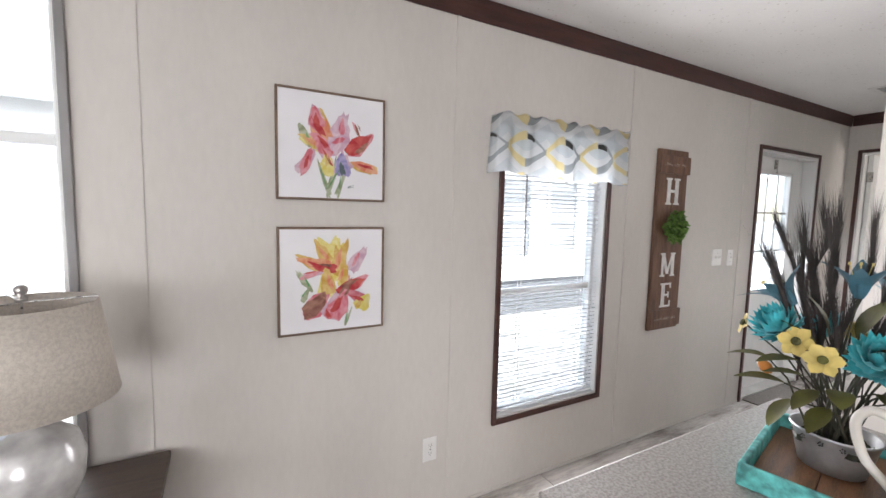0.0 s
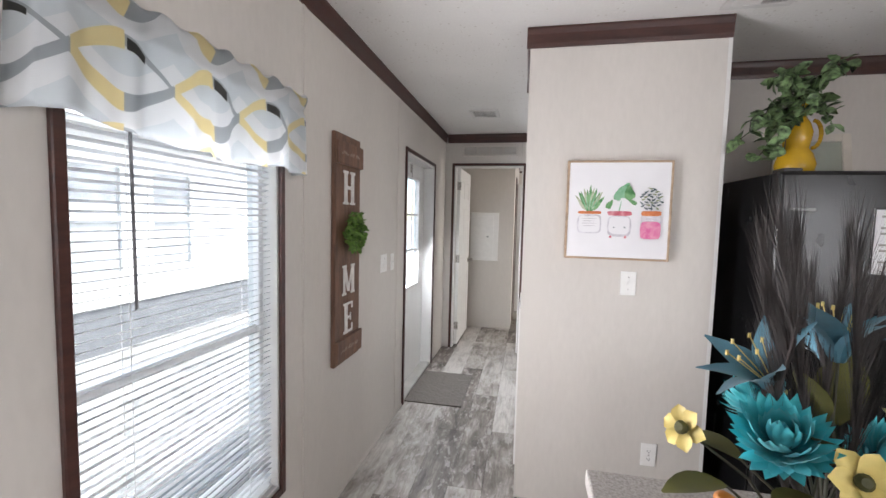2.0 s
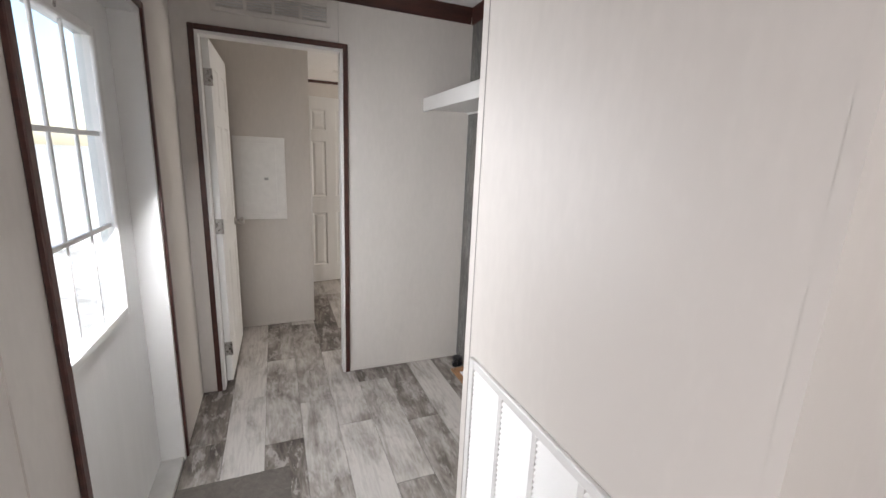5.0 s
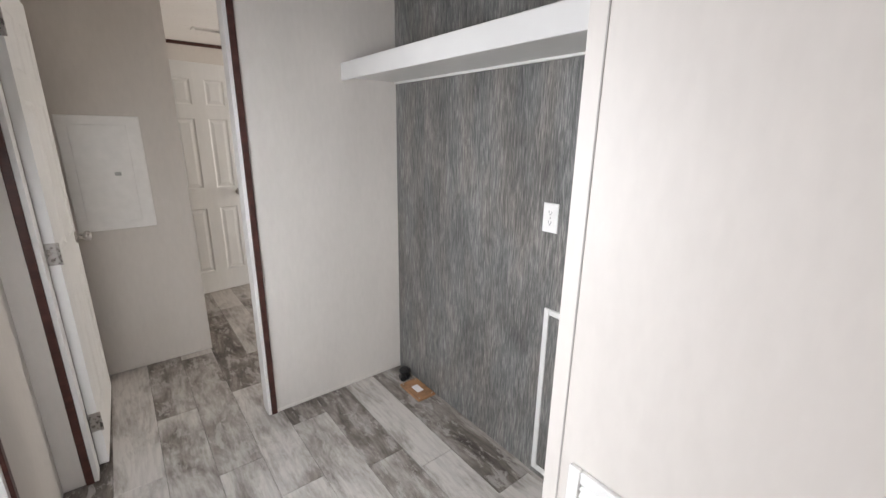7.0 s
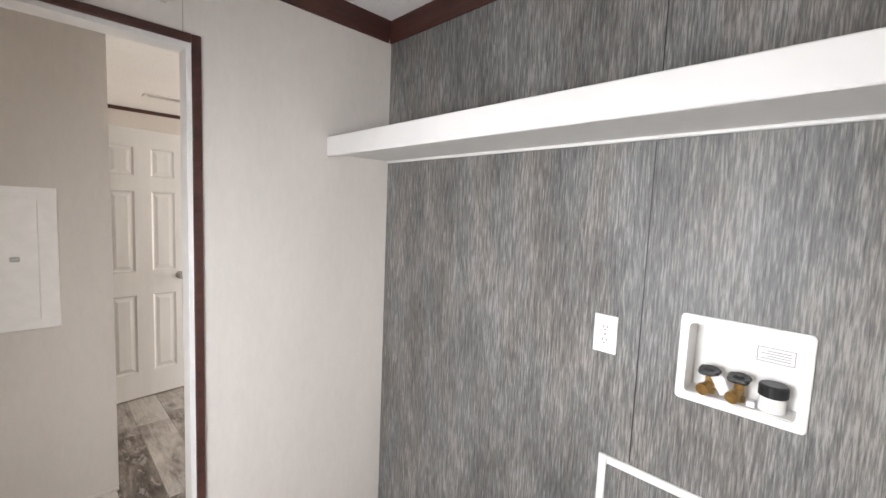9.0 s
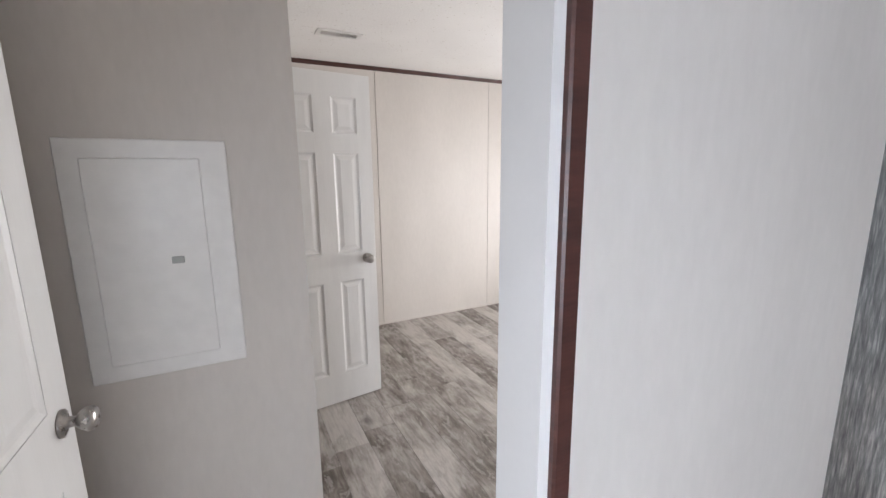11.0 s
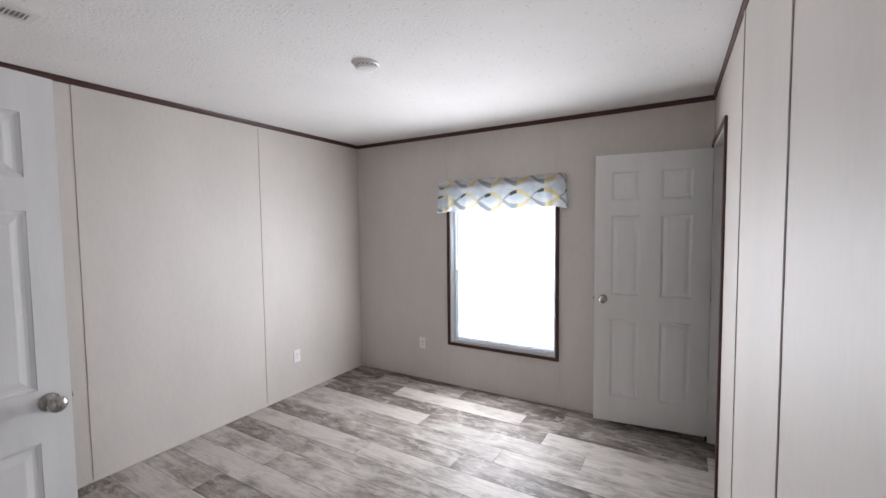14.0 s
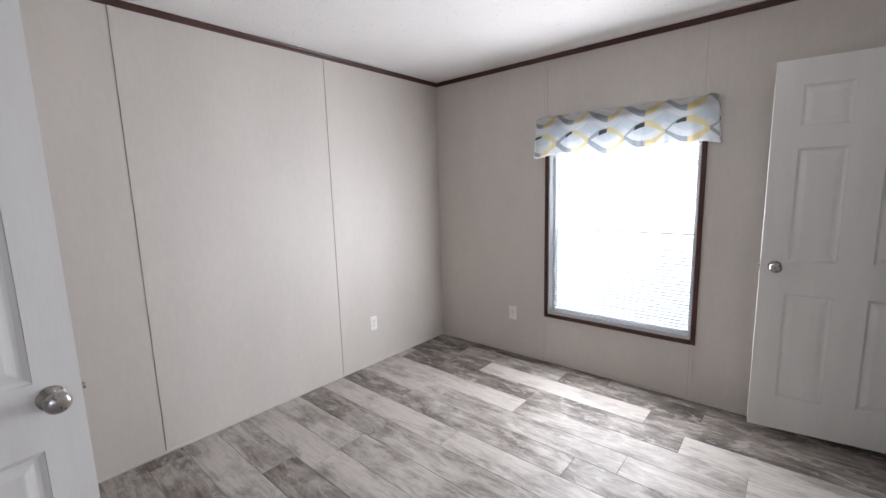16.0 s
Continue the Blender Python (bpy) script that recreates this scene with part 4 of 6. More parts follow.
# ---- breaker panel ----
bp_ = thing("breaker_panel", "flush white metal breaker panel with a shut door", "breaker panel", pose(PANEL_X, 1.296, 0.917, 0, 0, 90))
part("cover", box(bmesh.new(), -0.187, 0.187, 0, 0.006, 0, 0.648, 0.003), PLASTIC, bp_)
dr = part("door", box(bmesh.new(), -0.120, 0.140, 0.006, 0.010, 0.045, 0.600, 0.003), PLASTIC, bp_)
lt = box(bmesh.new(), -0.058, -0.028, 0.010, 0.014, 0.315, 0.335, 0.002)
part("latch", lt, material("latch_grey", (0.40, 0.41, 0.40), 0.5), dr)
for x in (-0.172, 0.172):
    for z in (0.03, 0.32, 0.618):
        sc = bmesh.new()
        cylinder(sc, (x, 0.006, z), (x, 0.008, z), 0.005, seg=8)
        part("screw", sc, PLASTIC, bp_)

# ---- laundry space ----
sh = thing("laundry_shelf", "deep white painted shelf spanning the laundry space", "shelf", pose(0, 0, 1.74))
part("board", box(bmesh.new(), CLOSET_X1 + 0.002, END - 0.002, GREY_Y + 0.003, 0.272, 0.022, 0.082), CABWHITE, sh)
part("fascia", box(bmesh.new(), CLOSET_X1 + 0.002, END - 0.002, 0.272, 0.291, 0.006, 0.088, 0.003), CABWHITE, sh)
part("cleat", box(bmesh.new(), CLOSET_X1 + 0.002, END - 0.002, GREY_Y + 0.001, GREY_Y + 0.013, 0.012, 0.022, 0.002), WHITE, sh)
structure("trim_laundry_edge", box(bmesh.new(), CLOSET_X1 + 0.001, CLOSET_X1 + 0.012, GREY_Y + 0.001, GREY_Y + 0.012, 0, 1.74), WHITE, "white edge strip beside the grey panel", "edge trim")

ap = thing("access_panel", "grey access panel in a white strip frame above the floor", "access panel", pose(0, GREY_Y, 0))
part("panel", box(bmesh.new(), 3.47, 3.975, 0, 0.003, 0.05, 0.795), GREYWALL, ap)
for a, b, c, d in ((3.452, 3.477, 0.03, 0.815), (3.970, 3.995, 0.03, 0.815), (3.477, 3.970, 0.03, 0.055), (3.477, 3.970, 0.79, 0.815)):
    part("frame_strip", box(bmesh.new(), a, b, 0.0, 0.009, c, d, 0.002), WHITE, ap)

wb = thing("washer_outlet_box", "recessed white washer supply box with two brass valves", "washer box", pose(3.67, GREY_Y, 1.062))
W2, HB = 0.135, 0.230


def rounded_ring(bm, w, h, rim, y0, y1, r, inner_r):
    """A flat ring with rounded corners, x across and z up from its foot, from y0 out to y1."""
    def loop(x0, x1, z0, z1, rad):
        pts = []
        for cx, cz, a0 in ((x1 - rad, z1 - rad, 0), (x0 + rad, z1 - rad, 90), (x0 + rad, z0 + rad, 180), (x1 - rad, z0 + rad, 270)):
            pts += [(cx + rad * math.cos(radians(a0 + 18 * q)), cz + rad * math.sin(radians(a0 + 18 * q))) for q in range(6)]
        return pts
    out, inn = loop(-w, w, 0, h, r), loop(-w + rim, w - rim, rim, h - rim, inner_r)
    rings = [[bm.verts.new((x, y, z)) for x, z in pts] for pts, y in ((inn, y0), (out, y0), (out, y1 - 0.002), (loop(-w + 0.003, w - 0.003, 0.003, h - 0.003, r), y1), (inn, y1))]
    n = len(out)
    for a, b in zip(rings, rings[1:] + rings[:1]):
        for q in range(n):
            bm.faces.new((a[q], a[(q + 1) % n], b[(q + 1) % n], b[q]))
    return bm


part("flange", rounded_ring(bmesh.new(), W2, HB, 0.021, 0.0, 0.007, 0.012, 0.014), PLASTIC, wb)
bm = bmesh.new()
box(bm, -0.119, 0.119, -0.078, -0.074, 0.018, HB - 0.018)
for a, b, c, d in ((-0.119, -0.114, 0.018, HB - 0.018), (0.114, 0.119, 0.018, HB - 0.018), (-0.114, 0.114, 0.018, 0.023), (-0.114, 0.114, HB - 0.021, HB - 0.018)):
    box(bm, a, b, -0.074, 0.0, c, d)
part("tub", bm, PLASTIC, wb)
lab = part("label", box(bmesh.new(), -0.098, -0.022, -0.074, -0.0735, 0.128, 0.166), CANVAS, wb)
lb = bmesh.new()
for a, b, c, d in ((-0.098, -0.022, 0.128, 0.130), (-0.098, -0.022, 0.164, 0.166), (-0.098, -0.096, 0.130, 0.164), (-0.024, -0.022, 0.130, 0.164)):
    box(lb, a, b, -0.0735, -0.073, c, d)
for k in range(4):
    box(lb, -0.09, -0.03 - 0.012 * (k % 2), -0.0735, -0.073, 0.136 + 0.0065 * k, 0.138 + 0.0065 * k)
part("printed_lines", lb, SEAM, lab)
for x in (0.066, 0.002):
    vb = bmesh.new()
    cylinder(vb, (x, -0.038, 0.023), (x, -0.038, 0.034), 0.016, 0.016, 6)
    cylinder(vb, (x, -0.038, 0.034), (x, -0.038, 0.068), 0.012, 0.010)
    cylinder(vb, (x, -0.038, 0.046), (x + 0.006, -0.006, 0.040), 0.011, 0.012)
    cylinder(vb, (x + 0.006, -0.006, 0.040), (x + 0.008, 0.004, 0.038), 0.0155, 0.0155, 18)
    cylinder(vb, (x, -0.038, 0.068), (x, -0.038, 0.076), 0.007, 0.006)
    valve = part("valve", vb, BRASS, wb, "brass supply valve")
    hb = bmesh.new()
    lathe(hb, [(0, 0.074), (0.010, 0.074), (0.024, 0.079), (0.0265, 0.085), (0.023, 0.091), (0.012, 0.089), (0.008, 0.094), (0, 0.094)], Matrix.Translation((x, -0.038, 0)) @ Matrix.Rotation(radians(-9), 4, "X"), 32)
    for v in hb.verts:
        dx, dy = v.co.x - x, v.co.y + 0.038
        k = 1 + 0.10 * math.cos(6 * math.atan2(dy, dx))
        v.co.x, v.co.y = x + dx * k, -0.038 + dy * k
    part("handwheel", hb, BLACKP, valve, "black lobed valve handwheel")
db = bmesh.new()
lathe(db, [(0, 0.023), (0.027, 0.023), (0.027, 0.060), (0, 0.060)], Matrix.Translation((-0.066, -0.036, 0)))
drain = part("drain_collar", db, PLASTIC, wb)
db = bmesh.new()
lathe(db, [(0.028, 0.058), (0.030, 0.060), (0.030, 0.084), (0.027, 0.088), (0, 0.088)], Matrix.Translation((-0.066, -0.036, 0)))
part("cap", db, BLACKP, drain, "black screw cap")
tg = bmesh.new()
merge(tg, box(bmesh.new(), -0.013, 0.013, -0.0006, 0.0006, -0.027, 0.027), Matrix.Translation((0.035, -0.008, 0.058)) @ Matrix.Rotation(radians(24), 4, "Y") @ Matrix.Rotation(radians(-18), 4, "X"))
part("tag", tg, CANVAS, wb, "folded paper tag")
part("tag", box(bmesh.new(), -0.036, -0.018, -0.03, -0.012, 0.023, 0.037, 0.001), CANVAS, wb, "folded paper tag")

sb = thing("gas_stub_board", "small brown plywood block with a white printed label", "block", pose(4.817, 0.036, 0))
part("board", box(bmesh.new(), -0.10, 0.10, -0.06, 0.06, 0.0, 0.014, 0.002), material("raw_plywood", (0.30, 0.16, 0.08), 0.7, vary=0.25, scale=20, bump=0.2), sb)
part("label", box(bmesh.new(), -0.035, 0.035, -0.022, 0.022, 0.0141, 0.0148), CANVAS, sb)
nb = bmesh.new()
for x in (-0.085, 0.085):
    for y in (-0.045, 0.045):
        cylinder(nb, (x, y, 0.014), (x, y, 0.0165), 0.004, seg=8)
part("screw_heads", nb, NICKEL, sb)
cp = bmesh.new()
lathe(cp, [(0, 0), (0.036, 0), (0.036, 0.012), (0.028, 0.02), (0.028, 0.04), (0.034, 0.044), (0.034, 0.055), (0.026, 0.062), (0, 0.064)], seg=24)
cp_ob = thing("pipe_cap", "black ribbed rubber pipe cap on the floor", "pipe cap", pose(4.985, 0.02, 0))
part("cap", cp, BLACKP, cp_ob, smooth=False)
cq = bmesh.new()
cylinder(cq, (0.02, 0.0, 0.03), (-0.045, 0.035, 0.022), 0.017, 0.02)
part("outlet_stub", cq, BLACKP, cp_ob)

# ---- doormat ----
dm = bmesh.new()
nx, ny = 40, 30
grid = [[dm.verts.new((3.63 + 0.675 * i / nx, 1.185 + 0.465 * j / ny, 0.009 + 0.0025 * noise.noise(Vector((i * 1.7, j * 1.9, 0))))) for j in range(ny + 1)] for i in range(nx + 1)]
for i in range(nx):
    for j in range(ny):
        dm.faces.new((grid[i][j], grid[i + 1][j], grid[i + 1][j + 1], grid[i][j + 1]))
ring = [grid[i][0] for i in range(nx + 1)] + [grid[nx][j] for j in range(1, ny + 1)] + [grid[i][ny] for i in range(nx - 1, -1, -1)] + [grid[0][j] for j in range(ny - 1, 0, -1)]
low = [dm.verts.new((v.co.x, v.co.y, 0.0006)) for v in ring]
for k in range(len(ring)):
    dm.faces.new((ring[k], low[k], low[(k + 1) % len(ring)], ring[(k + 1) % len(ring)]))
tagged(mesh_object("doormat", dm, MAT), "flat grey-taupe ribbed doormat before the entry door", "doormat")

# ---- wall sign ----
sg = thing("wall_sign", "tall brown board sign with white letters and a green wreath", "sign", pose(2.508, NORTH, 0.72, 0, 0, 180))
SW, SH = 0.146, 1.14
for k in range(2):
    a = -SW + k * SW
    part("board", box(bmesh.new(), a + 0.001, a + SW - 0.001, 0.001, 0.024, 0, SH, 0.003), SIGNWOOD, sg)
for z in (0.018, SH - 0.148):
    cl = part("cleat", box(bmesh.new(), -SW - 0.005, SW + 0.002, 0.024, 0.040, z, z + 0.11, 0.003), SIGNWOOD, sg)
    tx = bmesh.new()
    rs = random.Random(int(z * 1000))
    for k in range(17):
        x, up = 0.108 - 0.0125 * k, rs.uniform(0.006, 0.022)
        if k in (6, 12):
            continue
        box(tx, x - 0.0028, x, 0.040, 0.0404, z + 0.046, z + 0.046 + up)
        box(tx, x - 0.0085, x - 0.0028, 0.040, 0.0404, z + 0.044 + rs.uniform(0.002, 0.016), z + 0.0475 + rs.uniform(0.002, 0.016) + 0.001)
    part("faded_script", tx, material("faded_white", (0.36, 0.30, 0.26), 0.8), cl, "worn, illegible white script")


def letter(ch, z, h):
    """A slab-serif letter of raised white board, centred on the sign; +x runs to the reader's left."""
    b = bmesh.new()
    w, st = h * 0.80, h * 0.17
    y0, y1 = 0.0245, 0.031

    def bar(x0, x1, z0, z1):
        box(b, -x1, -x0, y0, y1, z + z0, z + z1)

    def slant(xa, xb, za, zb, t):
        vs = [(-xa - t / 2, za), (-xa + t / 2, za), (-xb + t / 2, zb), (-xb - t / 2, zb)]
        f = [b.verts.new((x, y0 + 0.0004, z + q)) for x, q in vs]
        g = [b.verts.new((x, y1 - (0.0009 if t > st * 0.8 else 0.0017), z + q)) for x, q in vs]
        b.faces.new(f)
        b.faces.new(g)
        for k in range(4):
            b.faces.new((f[k], f[(k + 1) % 4], g[(k + 1) % 4], g[k]))

    sr = h * 0.07
    if ch == "H":
        for x in (-0.3 * w, 0.3 * w):
            bar(x - st / 2, x + st / 2, sr, h - sr)
            bar(x - st * 0.95, x + st * 0.95, 0, sr)
            bar(x - st * 0.95, x + st * 0.95, h - sr, h)
        bar(-0.3 * w + st / 2, 0.3 * w - st / 2, h * 0.46, h * 0.56)
    elif ch == "M":
        for x, q in ((-0.42 * w, st * 0.6), (0.42 * w, st)):
            bar(x - q / 2, x + q / 2, sr, h - sr)
            bar(x - st * 0.8, x + st * 0.8, 0, sr)
            bar(x - st * 0.8, x + st * 0.8, h - sr, h)
        slant(-0.40 * w, 0.0, h, 0.1 * h, st * 0.95)
        slant(0.40 * w, 0.0, h, 0.1 * h, st * 0.6)
    else:
        x = -0.22 * w
        bar(x - st / 2, x + st / 2, sr, h - sr)
        bar(x - st, 0.38 * w, 0, sr)
        bar(x - st, 0.38 * w, h - sr, h)
        bar(x + st / 2, 0.22 * w, h * 0.47, h * 0.54)
        bar(0.33 * w, 0.38 * w, sr, h * 0.26)
        bar(0.33 * w, 0.38 * w, h * 0.78, h - sr)
        bar(0.19 * w, 0.23 * w, h * 0.38, h * 0.63)
    part("letter", b, LETTER, sg, "raised chalk-white letter " + ch)


letter("H", 0.80, 0.165)
letter("M", 0.345, 0.15)
letter("E", 0.145, 0.155)


def leaf_blade(length, width, curl=0.2, n=5):
    """A single pointed leaf along +x, its edges lifted and its tip bent."""
    b = bmesh.new()
    rows = []
    for k in range(n + 1):
        f = k / n
        w = width * math.sin(math.pi * min(1, f * 0.93 + 0.05)) ** 0.8 / 2
        z = -curl * length * f * f
        rows.append([b.verts.new((f * length, s * w, z + abs(s) * 0.25 * w)) for s in (-1, 0, 1)])
    for a, c in zip(rows, rows[1:]):
        for s in (0, 1):
            b.faces.new((a[s], a[s + 1], c[s + 1], c[s]))
    return b


def scatter_leaves(bm, places, rng, size, width, curl=0.3):
    for p, d in places:
        L = size * rng.uniform(0.7, 1.25)
        q = Vector(d).to_track_quat("X", "Z").to_matrix().to_4x4()
        merge(bm, leaf_blade(L, L * width, curl, 3), Matrix.Translation(p) @ q @ Matrix.Rotation(rng.uniform(-1.2, 1.2), 4, "X"))


BOXWOOD = material("boxwood_green", (0.10, 0.19, 0.035), 0.55, vary=0.6, scale=38)
rng = random.Random(11)
places = []
for k in range(560):
    a, r = rng.uniform(0, 6.283), abs(rng.gauss(0, 0.02)) + 0.0
    rad = 0.058 + rng.uniform(-0.036, 0.034)
    th = rng.uniform(0, 3.14)
    p = (rad * math.cos(a), 0.036 + 0.042 * math.sin(th) * rng.uniform(0.5, 1), 0.66 + rad * math.sin(a))
    d = (math.cos(a) * rng.uniform(-0.4, 1), rng.uniform(0.1, 1.0), math.sin(a) * rng.uniform(-0.4, 1))
    places.append((p, d))
bm = bmesh.new()
scatter_leaves(bm, places, rng, 0.029, 0.6)
part("wreath", bm, BOXWOOD, sg, "round green boxwood wreath")

# ---- pictures ----


def blot(bm, cx, cy, length, width, angle, y, wob=0.12, seed=0, square=False):
    """A flat painted shape on a canvas, in the plane x-z: a petal with an uneven edge."""
    r = random.Random(seed)
    pts = []
    n = 14
    for k in range(n):
        f = 2 * math.pi * k / n
        px = math.cos(f) * length / 2
        taper = (1 - 0.55 * math.cos(f)) * 0.75
        if square:
            taper = 1.0
            px = math.copysign(abs(math.cos(f)) ** 0.45, math.cos(f)) * length / 2
        pz = math.copysign(abs(math.sin(f)) ** (0.45 if square else 1), math.sin(f)) * width / 2 * taper
        s = 1 + r.uniform(-wob, wob)
        px, pz = px * s, pz * s
        ca, sa = math.cos(angle), math.sin(angle)
        pts.append((cx + px * ca - pz * sa, y, cy + px * sa + pz * ca))
    bm.faces.new([bm.verts.new(p) for p in pts])


def pigment(name, a, b):
    """A watercolour wash that runs from one tint to another."""
    m, n, l, bs = nodes_of(name)
    tc, t = n.new("ShaderNodeTexCoord"), n.new("ShaderNodeTexNoise")
    t.inputs["Scale"].default_value, t.inputs["Detail"].default_value, t.inputs["Distortion"].default_value = 22, 4, 1.0
    l.new(tc.outputs["Object"], t.inputs["Vector"])
    r = ramp(n, [(0.35, a), (0.65, b)])
    l.new(t.outputs[0], r.inputs[0])
    l.new(r.outputs[0], bs.inputs["Base Color"])
    bs.inputs["Roughness"].default_value = 0.85
    return m


ROSE = pigment("wash_rose", (0.55, 0.12, 0.16), (0.70, 0.36, 0.40))
CORAL = pigment("wash_coral", (0.62, 0.20, 0.11), (0.72, 0.42, 0.26))
RED = pigment("wash_red", (0.42, 0.03, 0.04), (0.58, 0.12, 0.10))
MAUVE = pigment("wash_mauve", (0.52, 0.32, 0.42), (0.68, 0.54, 0.60))
VIOLET = pigment("wash_violet", (0.22, 0.20, 0.42), (0.45, 0.40, 0.58))
OCHRE = pigment("wash_ochre", (0.55, 0.33, 0.06), (0.70, 0.55, 0.24))
LEMON = pigment("wash_lemon", (0.66, 0.56, 0.12), (0.74, 0.70, 0.36))
UMBER = pigment("wash_umber", (0.18, 0.07, 0.05), (0.40, 0.20, 0.15))
SAGE = pigment("wash_sage", (0.24, 0.28, 0.16), (0.50, 0.52, 0.40))
LEAFG = pigment("wash_leaf", (0.06, 0.20, 0.07), (0.22, 0.42, 0.20))
MINT = pigment("wash_mint", (0.16, 0.40, 0.22), (0.34, 0.54, 0.38))
INK = pigment("wash_ink", (0.05, 0.08, 0.09), (0.16, 0.20, 0.22))
POTGREY = pigment("wash_pot_grey", (0.52, 0.50, 0.54), (0.70, 0.68, 0.72))
POTLINE = pigment("wash_line", (0.30, 0.28, 0.32), (0.45, 0.42, 0.46))
PINK = pigment("wash_pink", (0.66, 0.14, 0.32), (0.74, 0.32, 0.45))
RUST = pigment("wash_rust", (0.55, 0.15, 0.06), (0.66, 0.24, 0.10))


def picture(name, label, m, w, h, frame_mat, rim, deep, shapes):
    """A canvas in a thin frame, centre bottom at the origin, facing +y, with its painted shapes."""
    p = thing(name, label, "picture", m, "wall pictures")
    fb = bmesh.new()
    for a, b, c, d in ((-w / 2, -w / 2 + rim, 0, h), (w / 2 - rim, w / 2, 0, h), (-w / 2 + rim, w / 2 - rim, 0, rim), (-w / 2 + rim, w / 2 - rim, h - rim, h)):
        box(fb, a, b, 0.001, deep, c, d, 0.002)
    part("frame", fb, frame_mat, p)
    cv = part("canvas", box(bmesh.new(), -w / 2 + rim, w / 2 - rim, 0.002, deep - 0.004, rim, h - rim), CANVAS, p)
    for k, (mat, cx, cy, L, wd, ang, *rest) in enumerate(shapes):
        b = bmesh.new()
        blot(b, -cx * w, cy * h, L * w, wd * w, math.pi - radians(ang), deep - 0.0036 + 0.00012 * k, rest[0] if rest else 0.12, k, bool(rest) and rest[0] < 0.06)
        part("painted_petal", b, mat, cv)
    return p


flower_a = [(SAGE, 0.0, 0.2, 0.36, 0.03, 70), (SAGE, -0.08, 0.2, 0.34, 0.025, 110), (SAGE, 0.08, 0.19, 0.3, 0.03, 75), (SAGE, -0.24, 0.58, 0.2, 0.07, 115),
            (LEMON, -0.06, 0.36, 0.18, 0.12, 90), (OCHRE, -0.2, 0.54, 0.2, 0.12, 160), (CORAL, -0.12, 0.66, 0.32, 0.2, 110), (ROSE, -0.16, 0.74, 0.2, 0.15, 100), (MAUVE, 0.08, 0.66, 0.3, 0.18, 85),
            (ROSE, -0.1, 0.52, 0.24, 0.16, 140), (MAUVE, 0.05, 0.54, 0.2, 0.16, 20), (ROSE, -0.24, 0.36, 0.24, 0.1, 70), (RED, 0.25, 0.55, 0.28, 0.15, 40), (UMBER, 0.22, 0.68, 0.12, 0.03, 110),
            (CORAL, 0.28, 0.34, 0.28, 0.09, 165), (VIOLET, 0.08, 0.34, 0.2, 0.15, 95), (RED, -0.06, 0.4, 0.16, 0.03, 120), (INK, 0.16, 0.13, 0.06, 0.006, 5)]
flower_b = [(SAGE, 0.12, 0.12, 0.16, 0.03, 80), (SAGE, -0.26, 0.5, 0.2, 0.05, 120), (SAGE, -0.26, 0.38, 0.14, 0.04, 60), (LEMON, 0.0, 0.78, 0.24, 0.14, 80), (OCHRE, 0.06, 0.7, 0.34, 0.16, 70), (OCHRE, -0.1, 0.76, 0.26, 0.12, 120),
            (CORAL, -0.16, 0.66, 0.34, 0.12, 165), (RED, -0.08, 0.62, 0.22, 0.1, 170), (MAUVE, 0.24, 0.68, 0.24, 0.12, 55), (OCHRE, -0.06, 0.5, 0.28, 0.16, 100), (OCHRE, 0.1, 0.55, 0.2, 0.1, 80),
            (ROSE, -0.2, 0.56, 0.2, 0.05, 20), (UMBER, -0.16, 0.28, 0.3, 0.18, 50), (RED, 0.18, 0.44, 0.3, 0.12, 25), (UMBER, 0.12, 0.42, 0.2, 0.08, 60), (ROSE, 0.05, 0.26, 0.26, 0.2, 65), (ROSE, 0.2, 0.34, 0.22, 0.1, 150),
            (LEMON, 0.27, 0.27, 0.16, 0.13, 50), (ROSE, -0.04, 0.2, 0.14, 0.12, 100)]


def lush(shapes, seed):
    """Each petal gets a broader, paler underlay and a smaller dark stroke, as in loose watercolour."""
    r = random.Random(seed)
    pale = {ROSE: MAUVE, RED: ROSE, CORAL: OCHRE, OCHRE: LEMON, UMBER: ROSE, VIOLET: MAUVE, MAUVE: MAUVE, LEMON: LEMON, SAGE: SAGE, INK: INK}
    dark = {ROSE: RED, RED: UMBER, CORAL: RED, OCHRE: CORAL, UMBER: UMBER, VIOLET: INK, MAUVE: ROSE, LEMON: OCHRE, SAGE: LEAFG, INK: INK}
    under = [(pale[m], x + r.uniform(-0.025, 0.025), y + r.uniform(-0.02, 0.02), L * 1.12, w * 1.35, a + r.uniform(-14, 14), 0.22) for m, x, y, L, w, a in shapes]
    over = [(dark[m], x + r.uniform(-0.03, 0.03), y + r.uniform(-0.03, 0.03), L * 0.62, w * 0.4, a + r.uniform(-12, 12), 0.3) for m, x, y, L, w, a in shapes if m is not INK]
    mid = [(m, x, y, L * 1.08, w * 1.12, a, 0.2) for m, x, y, L, w, a in shapes]
    return under + mid + over


